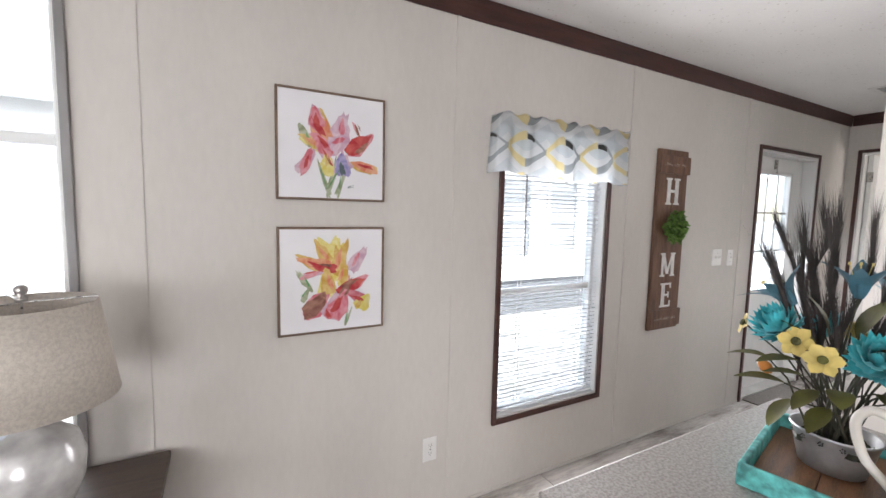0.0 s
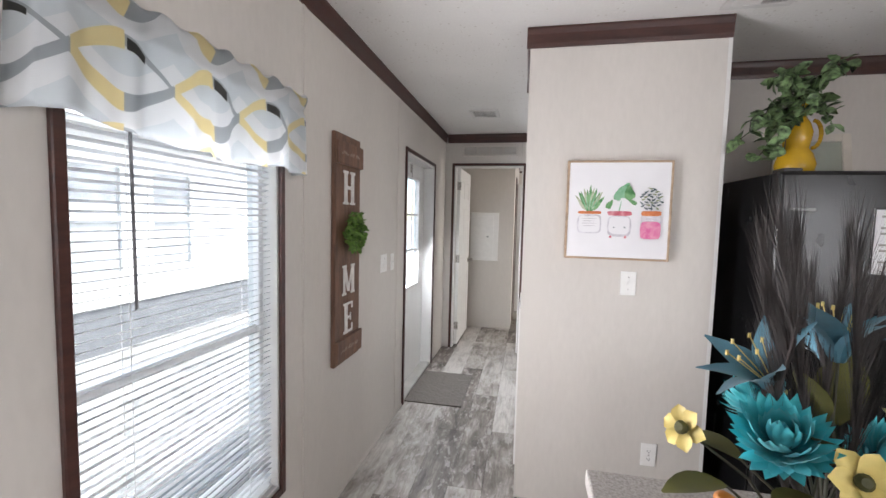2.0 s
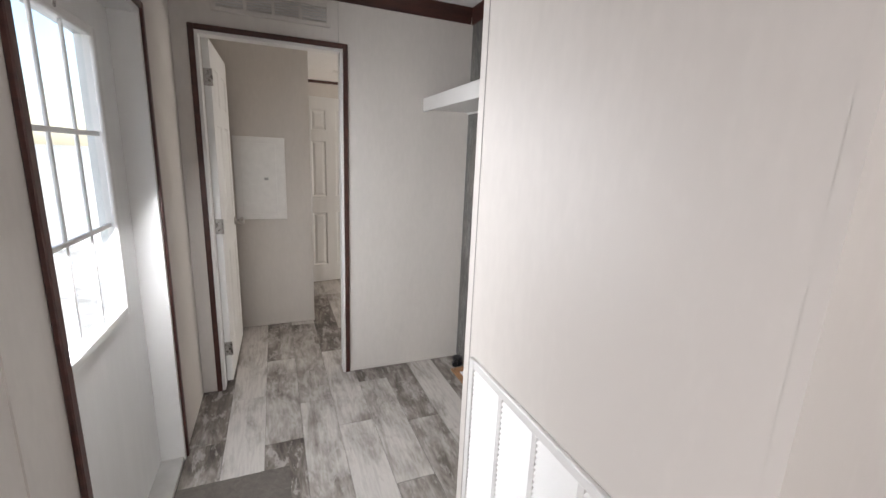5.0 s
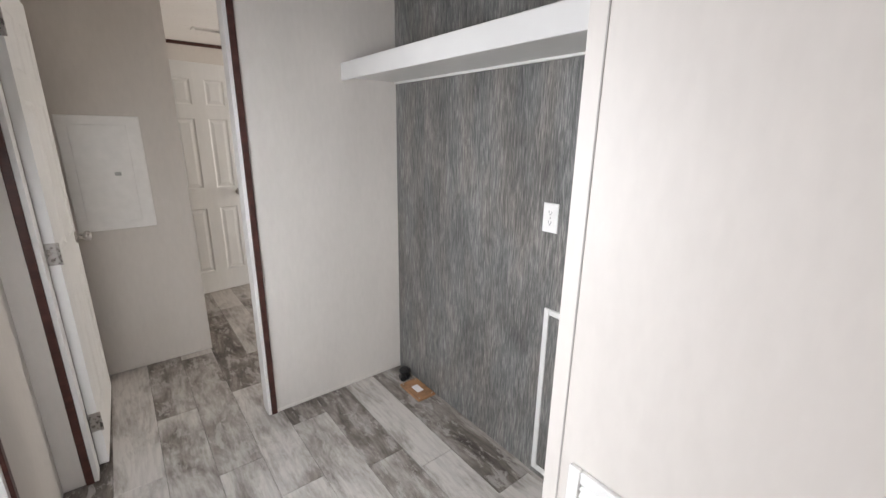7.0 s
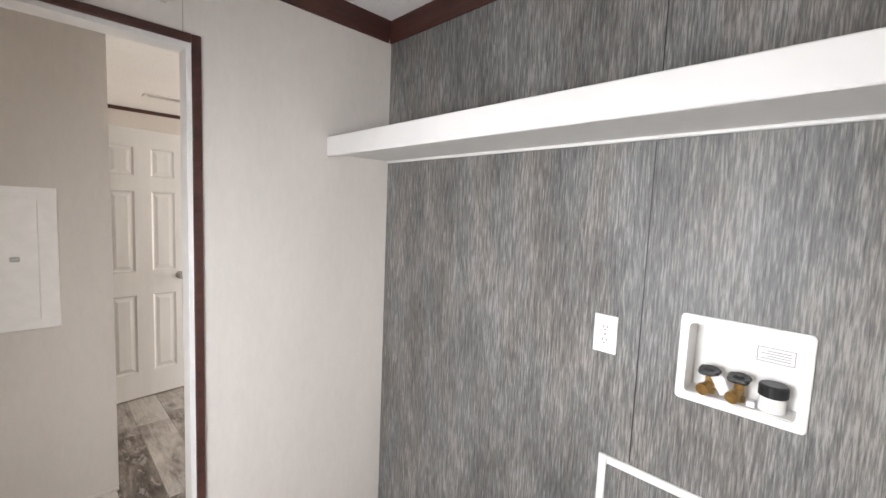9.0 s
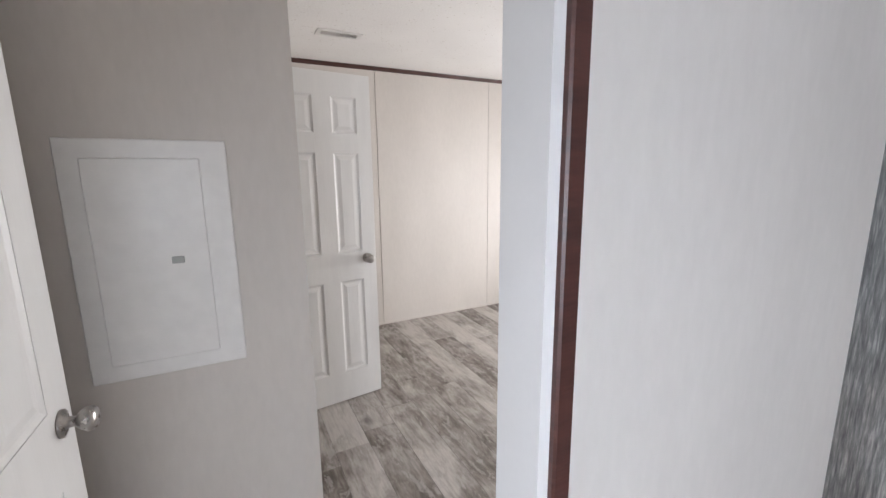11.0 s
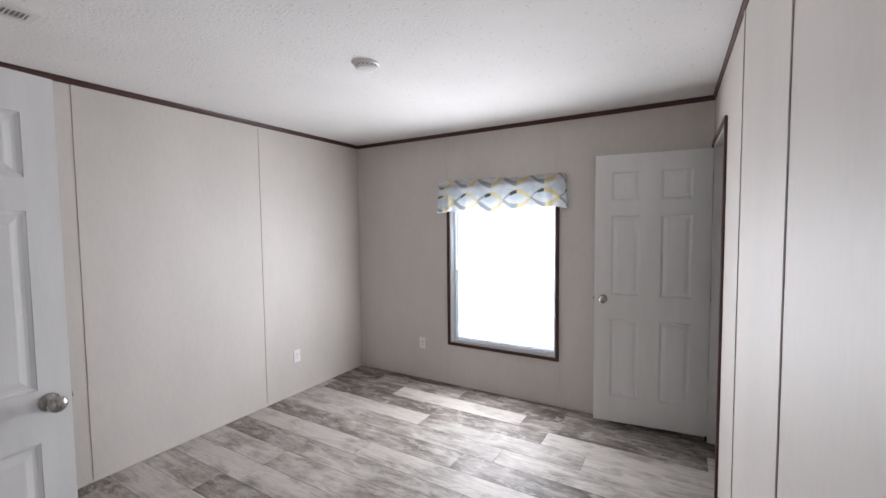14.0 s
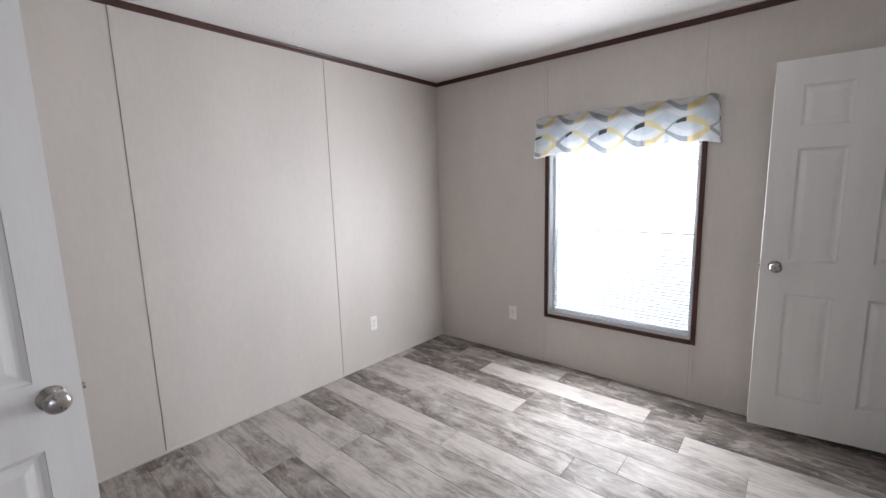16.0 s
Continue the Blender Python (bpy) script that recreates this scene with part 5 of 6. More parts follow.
picture("flower_picture", "framed watercolour of a red and violet iris spray", on_wall("y", NORTH, -1, 0.388, 1.478), 0.418, 0.41, BRONZE, 0.009, 0.022, lush(flower_a, 1))
picture("flower_picture", "framed watercolour of yellow and red lily blooms", on_wall("y", NORTH, -1, 0.388, 0.955), 0.418, 0.42, BRONZE, 0.009, 0.022, lush(flower_b, 2))
pots = []
for k in range(11):
    a = (k - 5) * 7.5
    pots.append((LEAFG if k % 3 else SAGE, -0.27 + 0.017 * (k - 5), 0.60 + 0.022 * (k % 2) - 0.006 * abs(k - 5), 0.27 - 0.018 * abs(k - 5), 0.05, 90 - a))
for k in range(5):
    pots.append((MINT, -0.27 + 0.03 * (k - 2), 0.58, 0.16, 0.014, 90 - 12 * (k - 2)))
pots += [(POTGREY, -0.27, 0.36, 0.24, 0.20, 0, 0.03), (CANVAS, -0.27, 0.36, 0.21, 0.17, 0, 0.03), (RUST, -0.27, 0.475, 0.23, 0.03, 0, 0.05)]
pots += [(POTLINE, -0.27, 0.44 - 0.025 * k, 0.12 + 0.02 * (k % 2), 0.006, 0) for k in range(5)]
pots += [(MINT, 0.05, 0.70, 0.17, 0.13, 60), (LEAFG, 0.10, 0.68, 0.16, 0.12, 100), (MINT, 0.0, 0.66, 0.13, 0.09, 70), (LEAFG, -0.08, 0.56, 0.10, 0.07, 60), (LEAFG, 0.13, 0.59, 0.11, 0.05, 150), (MINT, 0.02, 0.54, 0.12, 0.015, 80),
         (POTGREY, 0.02, 0.34, 0.23, 0.21, 0, 0.03), (CANVAS, 0.02, 0.35, 0.2, 0.18, 0, 0.03), (ROSE, 0.02, 0.47, 0.24, 0.045, 0, 0.05), (INK, -0.03, 0.33, 0.022, 0.012, 20), (INK, 0.07, 0.33, 0.022, 0.012, 160), (ROSE, 0.08, 0.235, 0.03, 0.03, 90), (ROSE, -0.06, 0.235, 0.03, 0.03, 90)]
rp = random.Random(4)
for k in range(40):
    ax, ay = 0.046 * (k % 5 - 2) + (0.023 if (k // 5) % 2 else 0.0), 0.027 * (k // 5) - 0.1
    if (ax / 0.105) ** 2 + (ay / 0.118) ** 2 < 1:
        pots.append((INK if k % 3 else SAGE, 0.31 + ax + rp.uniform(-0.01, 0.01), 0.63 + ay + rp.uniform(-0.006, 0.006), 0.046, 0.021, rp.choice((24, 156)) + rp.uniform(-16, 16)))
pots.append((INK, 0.31, 0.56, 0.16, 0.008, 88))
pots += [(POTGREY, 0.31, 0.40, 0.19, 0.19, 0, 0.02), (PINK, 0.31, 0.31, 0.19, 0.17, 0, 0.03), (PINK, 0.31, 0.27, 0.185, 0.1, 0, 0.03), (RUST, 0.31, 0.475, 0.19, 0.05, 0, 0.05), (POTLINE, 0.31, 0.42, 0.1, 0.008, 0), (POTLINE, 0.31, 0.40, 0.1, 0.008, 0)]
picture("plant_picture", "canvas of three potted plants in a pale oak frame", on_wall("x", CLOSET_X0, -1, 0.316, 1.284), 0.472, 0.472, PALEWOOD, 0.010, 0.036, pots)

# ---- kitchen island with tray, flowers and jug ----
IX0, IX1, IY0, IY1 = 0.54, 1.50, -1.25, 0.585
isl = thing("kitchen_island", "white kitchen island base with panelled sides", "island", pose(0, 0, 0))
part("body", box(bmesh.new(), IX0 + 0.03, IX1 - 0.03, IY0 + 0.03, IY1 - 0.20, 0.09, 0.861), CABWHITE, isl)
part("toe_kick", box(bmesh.new(), IX0 + 0.08, IX1 - 0.08, IY0 + 0.08, IY1 - 0.25, 0, 0.09), BLACKP, isl)
for k in range(3):
    a = IY0 + 0.05 + k * 0.51
    part("side_panel", box(bmesh.new(), IX1 - 0.03, IX1 - 0.012, a, a + 0.49, 0.11, 0.85, 0.004), CABWHITE, isl)
top = mesh_object("countertop", box(bmesh.new(), IX0, IX1, IY0, IY1, 0.862, 0.90, 0.005, 2), LAMINATE)
tagged(top, "grey-beige speckled laminate countertop on the island", "countertop")

TEAL = material("distressed_teal_paint", (0.10, 0.40, 0.38), 0.6, vary=0.5, scale=35, bump=0.25, fine=0.6)
TRAYWOOD = material("warm_brown_board", (0.20, 0.095, 0.045), 0.5, vary=0.35, scale=6, stretch=(1, 8, 1), bump=0.2, fine=0.5)
TX0, TX1, TY0, TY1 = 0.0, 0.36, -0.43, 0.0
tr = thing("serving_tray", "teal painted wooden tray with a brown plank bottom", "tray", pose(0.92, 0.418, 0.901, 0, 0, 12.9))
for k in range(4):
    a = TY0 + 0.012 + k * (TY1 - TY0 - 0.024) / 4
    part("plank", box(bmesh.new(), TX0 + 0.012, TX1 - 0.012, a + 0.0008, a + (TY1 - TY0 - 0.024) / 4 - 0.0008, 0, 0.012, 0.001), TRAYWOOD, tr)
for a, b, c, d in ((TX0, TX0 + 0.012, TY0, TY1), (TX1 - 0.012, TX1, TY0, TY1), (TX0 + 0.012, TX1 - 0.012, TY0, TY0 + 0.012), (TX0 + 0.012, TX1 - 0.012, TY1 - 0.012, TY1)):
    part("side", box(bmesh.new(), a, b, c, d, 0, 0.046, 0.002), TEAL, tr)

JUGW = material("cream_glazed_stoneware", (0.70, 0.66, 0.60), 0.22, vary=0.05, scale=12, bump=0.05, bump_scale=20)
jug = thing("pitcher", "cream glazed stoneware pitcher with a looped handle", "pitcher", pose(1.072, 0.178, 0.914, 0, 0, -80))
jb = bmesh.new()
prof = [(0, 0), (0.052, 0), (0.058, 0.006), (0.061, 0.05), (0.060, 0.10), (0.056, 0.15), (0.057, 0.185), (0.0605, 0.203), (0.0585, 0.204), (0.054, 0.186), (0.053, 0.15), (0.056, 0.10), (0.056, 0.02), (0, 0.012)]
lathe(jb, prof, seg=112)
for v in jb.verts:
    h = max(0, (v.co.z - 0.15) / 0.054)
    a = math.atan2(v.co.y, v.co.x)
    pull = math.exp(-(a / 0.35) ** 2) * h * h
    v.co.x += 0.026 * pull
    v.co.z += 0.010 * pull
    flute = 0.0022 * math.cos(a * 14) * max(0, min(1, 3 - 3 * abs(v.co.z - 0.075) / 0.075))
    v.co.x, v.co.y = v.co.x * (1 + flute / 0.06), v.co.y * (1 + flute / 0.06)
part("body", jb, JUGW, jug, smooth=True)
hc = bpy.data.curves.new("handle", "CURVE")
hc.dimensions, hc.bevel_depth, hc.bevel_resolution = "3D", 0.0085, 4
sp = hc.splines.new("BEZIER")
sp.bezier_points.add(3)
for p, co in zip(sp.bezier_points, ((-0.054, 0, 0.175), (-0.098, 0, 0.178), (-0.100, 0, 0.10), (-0.057, 0, 0.045))):
    p.co, p.handle_left_type, p.handle_right_type = co, "AUTO", "AUTO"
hd = new("handle", hc)
hd.parent = jug
hc.materials.append(JUGW)

GALV = material("galvanised_tin", (0.50, 0.50, 0.51), 0.36, metal=0.6, vary=0.2, scale=30, bump=0.1)
STEM = material("dark_stem", (0.045, 0.042, 0.025), 0.7, vary=0.3)
FEATHER = material("dark_feather_grass", (0.050, 0.042, 0.040), 0.8, vary=0.35, scale=30)
LILY = material("dusty_blue_silk", (0.055, 0.17, 0.23), 0.6, vary=0.35, scale=18, sheen=0.2)
MUM = material("turquoise_silk", (0.06, 0.47, 0.52), 0.55, vary=0.3, scale=30, sheen=0.2)
YEL = material("pale_yellow_silk", (0.66, 0.52, 0.16), 0.6, vary=0.2, scale=25, sheen=0.2)
OLIVE = material("olive_silk_leaf", (0.085, 0.082, 0.016), 0.65, vary=0.45, scale=14)
ORANGE = material("orange_bud", (0.55, 0.20, 0.03), 0.5, vary=0.2, scale=20)
PX, PY = 1.15, 0.345
fa = thing("flower_arrangement", "silk flowers in turquoise, blue and yellow in a tin pot", "flower arrangement", pose(PX, PY, 0.914))
pb = bmesh.new()
lathe(pb, [(0, 0), (0.050, 0), (0.054, 0.004), (0.070, 0.078), (0.073, 0.08), (0.073, 0.085), (0.069, 0.084), (0.052, 0.008), (0, 0.008)], Matrix.Diagonal((0.9, 1.05, 1, 1)), 36)
pot = part("pot", pb, GALV, fa, "dull galvanised tin pot", True)
for k in range(5):
    db = bmesh.new()
    a = math.pi + k * 0.5 - 1.0
    for q in range(5):
        f = 2 * math.pi * q / 5
        cylinder(db, (0.0585 * math.cos(a) * 1.05, 0.066 * math.sin(a) + 0.004 * math.cos(f), 0.068 + 0.004 * math.sin(f)), (0.062 * math.cos(a) * 1.06, 0.070 * math.sin(a) + 0.004 * math.cos(f), 0.068 + 0.004 * math.sin(f)), 0.0013, seg=6)
    part("pierced_mark", db, BLACKP, pot)
fb = box(bmesh.new(), -0.05, 0.05, -0.055, 0.055, 0.055, 0.062, 0.01)
part("foam", fb, STEM, pot)


def at(x, y, z):
    return Vector((x - PX, y - PY, z - 0.914))


def stem_to(p, rng):
    b = bmesh.new()
    base = Vector((rng.uniform(-0.03, 0.03), rng.uniform(-0.035, 0.035), 0.06))
    mid = base.lerp(p, 0.55) + Vector((0, 0, 0.03))
    cylinder(b, base, mid, 0.0024, 0.002, 7)
    cylinder(b, mid, p, 0.002, 0.0017, 7)
    part("stem", b, STEM, fa)


def aim(d):
    return Vector(d).to_track_quat("Z", "Y").to_matrix().to_4x4()


def petal(length, width, cup, flare, n=6, blunt=False):
    """A petal that rises along z, cupped, its tip bending outward along +x."""
    b = bmesh.new()
    rows = []
    for k in range(n + 1):
        f = k / n
        w = width * (math.sin(math.pi * (0.12 + 0.86 * f)) ** 0.9) / 2
        if blunt:
            w = width * min(1.0, 0.35 + 1.1 * f) * math.sqrt(max(0.0, 1 - f ** 5)) / 2
        x, z = 0.006 + cup * length * f + flare * length * f ** 3, length * f * (1 - 0.3 * flare * f)
        rows.append([b.verts.new((x - 0.3 * w * s * s, s * w, z)) for s in (-1, -0.5, 0, 0.5, 1)])
    for a, c in zip(rows, rows[1:]):
        for s in range(4):
            b.faces.new((a[s], a[s + 1], c[s + 1], c[s]))
    return b


def lily(p, d, size, seed):
    r = random.Random(seed)
    b = bmesh.new()
    for k in range(6):
        merge(b, petal(size * r.uniform(0.9, 1.1), size * 0.40, 0.28, 0.42 + 0.15 * (k % 2)), Matrix.Rotation(2 * math.pi * k / 6 + r.uniform(-0.1, 0.1), 4, "Z"))
    bmesh.ops.transform(b, matrix=Matrix.Translation(p) @ aim(d), verts=b.verts)
    f = part("lily", b, LILY, fa, "dusty blue silk lily", True)
    s = bmesh.new()
    for k in range(6):
        a = 2 * math.pi * k / 6
        q = aim(d)
        e = p + q @ Vector((0.02 * math.cos(a), 0.02 * math.sin(a), size * 0.85))
        cylinder(s, p, e, 0.0008, seg=5)
        cylinder(s, e - Vector((0, 0, 0.003)), e + Vector((0, 0, 0.003)), 0.002, seg=6)
    part("stamens", s, YEL, f)


def mum(p, d, size, seed):
    r = random.Random(seed)
    b = bmesh.new()
    for ring, (cnt, tilt, L) in enumerate(((9, 12, 0.75), (14, 30, 0.9), (19, 50, 1.0), (22, 70, 1.0), (20, 90, 0.95), (14, 110, 0.8))):
        for k in range(cnt):
            m = Matrix.Rotation(2 * math.pi * (k + r.uniform(-0.2, 0.2)) / cnt, 4, "Z") @ Matrix.Rotation(radians(tilt + r.uniform(-8, 8)), 4, "Y")
            merge(b, petal(size * L * r.uniform(0.85, 1.05), size * 0.33, 0.0, -0.45, 5, True), m)
    bmesh.ops.transform(b, matrix=Matrix.Translation(p) @ aim(d), verts=b.verts)
    part("chrysanthemum", b, MUM, fa, "full turquoise silk chrysanthemum", True)


def daisy(p, d, size, seed):
    r = random.Random(seed)
    b = bmesh.new()
    for k in range(6):
        m = Matrix.Rotation(2 * math.pi * k / 6, 4, "Z") @ Matrix.Rotation(radians(68 + r.uniform(-12, 12)), 4, "Y")
        merge(b, petal(size, size * 0.80, 0.0, 0.16, 5, True), m)
    bmesh.ops.transform(b, matrix=Matrix.Translation(p) @ aim(d), verts=b.verts)
    f = part("yellow_flower", b, YEL, fa, "pale yellow silk flower", True)
    c = bmesh.new()
    lathe(c, [(0, 0.0), (0.008, 0.0), (0.009, 0.004), (0.005, 0.008), (0, 0.008)], Matrix.Translation(p) @ aim(d), 12)
    part("centre", c, OLIVE, f)


rf = random.Random(21)
blooms = [(lily, at(1.165, 0.335, 1.285), (0.05, 0.05, 1), 0.085), (lily, at(1.12, 0.425, 1.255), (-0.15, 0.65, 0.8), 0.085), (lily, at(1.155, 0.265, 1.225), (0.05, -0.75, 0.6), 0.115),
          (lily, at(1.22, 0.30, 1.25), (0.6, -0.2, 0.8), 0.08),
          (mum, at(1.085, 0.435, 1.205), (-0.45, 0.35, 0.8), 0.050), (mum, at(1.145, 0.288, 1.165), (-0.7, -0.15, 0.6), 0.054), (mum, at(1.20, 0.40, 1.20), (0.4, 0.3, 0.8), 0.046),
          (daisy, at(1.13, 0.525, 1.19), (-0.5, 0.7, 0.35), 0.030), (daisy, at(1.04, 0.385, 1.195), (-0.9, 0.1, 0.4), 0.034), (daisy, at(1.03, 0.338, 1.172), (-0.75, -0.3, 0.6), 0.034),
          (daisy, at(1.19, 0.235, 1.195), (0.0, -0.8, 0.6), 0.034), (daisy, at(1.23, 0.36, 1.20), (0.7, 0.1, 0.6), 0.032)]
for k, (kind, p, d, s) in enumerate(blooms):
    kind(p, d, s, 30 + k)
    stem_to(p, rf)


def reed(base_dir, height, spread, seed, lean=None):
    """A feathery dark grass plume: a thin stalk with many fine upward barbs."""
    r = random.Random(seed)
    b = bmesh.new()
    d = Vector(base_dir).normalized()
    bend = Vector((r.uniform(-0.4, 0.4), r.uniform(-0.4, 0.4), 0)) * spread + (lean or Vector((0, 0, 0)))
    pts = [Vector((r.uniform(-0.02, 0.02), r.uniform(-0.02, 0.02), 0.06)) + d * height * f + bend * height * f ** 3 for f in (0, 0.25, 0.5, 0.75, 1.0)]
    for a, c in zip(pts, pts[1:]):
        cylinder(b, a, c, 0.0014, 0.001, 5)
    for k in range(430):
        f = r.uniform(0.36, 1.0)
        i = min(3, int(f * 4))
        p = pts[i].lerp(pts[i + 1], f * 4 - i)
        out = Vector((r.gauss(0, 1), r.gauss(0, 1), 0)).normalized() * r.uniform(0.04, 0.26)
        q = p + (d + out + bend * f).normalized() * r.uniform(0.05, 0.11)
        s = out.cross(d).normalized() * 0.0008
        b.faces.new([b.verts.new(v) for v in (p - s, p + s, q)])
    part("feather_grass", b, FEATHER, fa)


for k, (x, y, h) in enumerate(((-0.20, 0.28, 0.40), (-0.12, 0.22, 0.46), (-0.05, 0.16, 0.47), (-0.10, 0.06, 0.44), (0.02, 0.10, 0.47), (0.06, 0.02, 0.45), (-0.15, 0.32, 0.38), (0.10, 0.20, 0.42),
                               (0.18, -0.12, 0.40), (-0.02, 0.24, 0.45))):
    reed((x, y, 1.0), h, 0.22, 60 + k)
# one thick dark plume that arches over to the side
for k in range(4):
    reed((0.09 + 0.008 * k, -0.13 - 0.010 * k, 1.0), 0.39 + 0.012 * (k % 3), 0.04, 80 + k, Vector((0.15, -0.20, -0.02)) * (1 + 0.12 * k))
for k, (p, d, L) in enumerate(((at(1.11, 0.41, 1.045), (-0.55, 0.3, -0.5), 0.075), (at(1.12, 0.43, 1.075), (-0.4, 0.75, 0.15), 0.09), (at(1.10, 0.33, 1.10), (-0.8, -0.3, 0.1), 0.08), 
                               (at(1.13, 0.47, 1.12), (-0.2, 1, 0.1), 0.08), (at(1.10, 0.40, 1.14), (-0.6, 0.5, 0.1), 0.08), (at(1.20, 0.30, 1.16), (0.6, -0.5, 0.3), 0.09),
                               (at(1.17, 0.33, 1.20), (0.2, -0.2, 0.9), 0.10), (at(1.20, 0.42, 1.12), (0.6, 0.5, 0.2), 0.09), (at(1.14, 0.37, 1.21), (-0.1, 0.2, 0.9), 0.08), (at(1.09, 0.36, 1.09), (-0.7, 0.2, -0.2), 0.07), (at(1.16, 0.30, 1.17), (-0.3, -0.6, 0.5), 0.10), (at(1.11, 0.38, 1.17), (-0.4, 0.3, 0.7), 0.09), (at(1.19, 0.36, 1.14), (0.8, -0.1, 0.2), 0.10), (at(1.15, 0.26, 1.13), (-0.2, -0.7, 0.4), 0.09), (at(1.12, 0.35, 1.05), (-0.8, 0.1, -0.3), 0.075), (at(1.17, 0.27, 1.18), (0.0, -0.6, 0.7), 0.09),
                               (at(1.18, 0.27, 1.11), (0.25, -0.85, 0.1), 0.085), (at(1.17, 0.26, 1.09), (0.1, -0.8, -0.25), 0.07), (at(1.20, 0.29, 1.13), (0.5, -0.7, 0.2), 0.08), (at(1.15, 0.29, 1.10), (-0.25, -0.5, -0.1), 0.065), (at(1.13, 0.40, 1.10), (-0.3, 0.5, 0.1), 0.07))):
    b = bmesh.new()
    merge(b, leaf_blade(1.0 * L, 0.56 * L, 0.25, 6), Matrix.Translation(p) @ Vector(d).to_track_quat("X", "Z").to_matrix().to_4x4())
    part("leaf", b, OLIVE, fa, smooth=True)
    stem_to(p, rf)
ob_ = bmesh.new()
lathe(ob_, [(0, 0), (0.010, 0.006), (0.014, 0.018), (0.010, 0.032), (0, 0.038)], Matrix.Translation(at(1.13, 0.458, 1.085)) @ aim((-0.3, 0.6, 0.7)), 14)
part("bud", ob_, ORANGE, fa, "orange flower bud", True)

# ---- refrigerator and what stands on it ----
FX0, FX1, FY0, FY1, FZ = 2.44, 3.20, -1.0, -0.243, 1.685
fr = thing("refrigerator", "black textured top-freezer refrigerator", "refrigerator", pose(0, 0, 0))
part("cabinet", box(bmesh.new(), FX0 + 0.075, FX1, FY0 + 0.004, FY1 - 0.004, 0.03, FZ - 0.006, 0.006, 2), FRIDGE, fr)
fz = part("freezer_door", box(bmesh.new(), FX0, FX0 + 0.07, FY0, FY1, 1.125, FZ, 0.018, 3), FRIDGE, fr)
ff = part("fridge_door", box(bmesh.new(), FX0, FX0 + 0.07, FY0, FY1, 0.10, 1.112, 0.018, 3), FRIDGE, fr)
for pr, za, zb in ((fz, 1.18, 1.50), (ff, 0.62, 1.08)):
    hb = bmesh.new()
    box(hb, FX0 - 0.042, FX0 - 0.022, FY0 + 0.05, FY0 + 0.075, za, zb, 0.006, 2)
    for z in (za + 0.015, zb - 0.04):
        box(hb, FX0 - 0.024, FX0 + 0.004, FY0 + 0.053, FY0 + 0.072, z, z + 0.025, 0.003)
    part("handle", hb, BLACKP, pr)
part("badge", box(bmesh.new(), FX0 - 0.003, FX0 + 0.002, -0.375, -0.285, 1.525, 1.537, 0.001), material("silver_badge", (0.22, 0.22, 0.22), 0.45, metal=1.0), fz, "small plain silver badge")
part("hinge_cover", box(bmesh.new(), FX0 + 0.02, FX0 + 0.10, FY1 - 0.09, FY1 - 0.02, FZ - 0.008, FZ + 0.012, 0.004), BLACKP, fr)
for y in (FY0 + 0.06, FY1 - 0.06):
    fb = bmesh.new()
    cylinder(fb, (FX0 + 0.12, y, 0), (FX0 + 0.12, y, 0.03), 0.02)
    part("foot", fb, BLACKP, fr)
part("kick_plate", box(bmesh.new(), FX0 + 0.05, FX0 + 0.08, FY0 + 0.02, FY1 - 0.02, 0.012, 0.095, 0.002), BLACKP, fr)
nt = thing("fridge_note", "white printed sheet in a thin dark border on the freezer", "note", pose(FX0 - 0.0005, -0.655, 1.41, 0, 0, 90))
part("sheet", box(bmesh.new(), -0.085, 0.085, 0, 0.0012, -0.13, 0.13), CANVAS, nt)
lb = bmesh.new()
for k in range(9):
    box(lb, -0.06, 0.06 - 0.03 * (k % 3 == 1), 0.0012, 0.0016, 0.095 - 0.022 * k, 0.103 - 0.022 * k)
part("printed_lines", lb, SEAM, nt)
eb = bmesh.new()
for a, b, c, d in ((-0.085, -0.08, -0.13, 0.13), (0.08, 0.085, -0.13, 0.13), (-0.08, 0.08, -0.13, -0.125), (-0.08, 0.08, 0.125, 0.13)):
    box(eb, a, b, 0.0012, 0.003, c, d)
part("border", eb, BLACKP, nt)

YCER = material("yellow_glazed_ceramic", (0.60, 0.36, 0.02), 0.2, vary=0.12, scale=10)
pv = thing("ivy_vase", "yellow gourd-shaped ceramic vase trailing variegated ivy", "vase", pose(2.70, -0.43, FZ - 0.005))
vb = bmesh.new()
lathe(vb, [(0, 0), (0.05, 0), (0.068, 0.02), (0.075, 0.06), (0.062, 0.105), (0.045, 0.13), (0.052, 0.165), (0.056, 0.20), (0.045, 0.24), (0.028, 0.27), (0.026, 0.30), (0.034, 0.325), (0.031, 0.325), (0.02, 0.29), (0, 0.28)], seg=32)
part("vase_body", vb, YCER, pv, smooth=True)
hv = bmesh.new()
for k in range(10):
    a0, a1 = math.pi * k / 10 - math.pi / 2, math.pi * (k + 1) / 10 - math.pi / 2
    cylinder(hv, (-0.02, -0.05 - 0.032 * math.cos(a0), 0.19 + 0.06 * math.sin(a0)), (-0.02, -0.05 - 0.032 * math.cos(a1), 0.19 + 0.06 * math.sin(a1)), 0.008, seg=8)
part("vase_handle", hv, YCER, pv, smooth=True)
IVY = material("variegated_ivy", (0.125, 0.195, 0.085), 0.5, vary=0.85, scale=34, fine=0.7)
ri = random.Random(9)
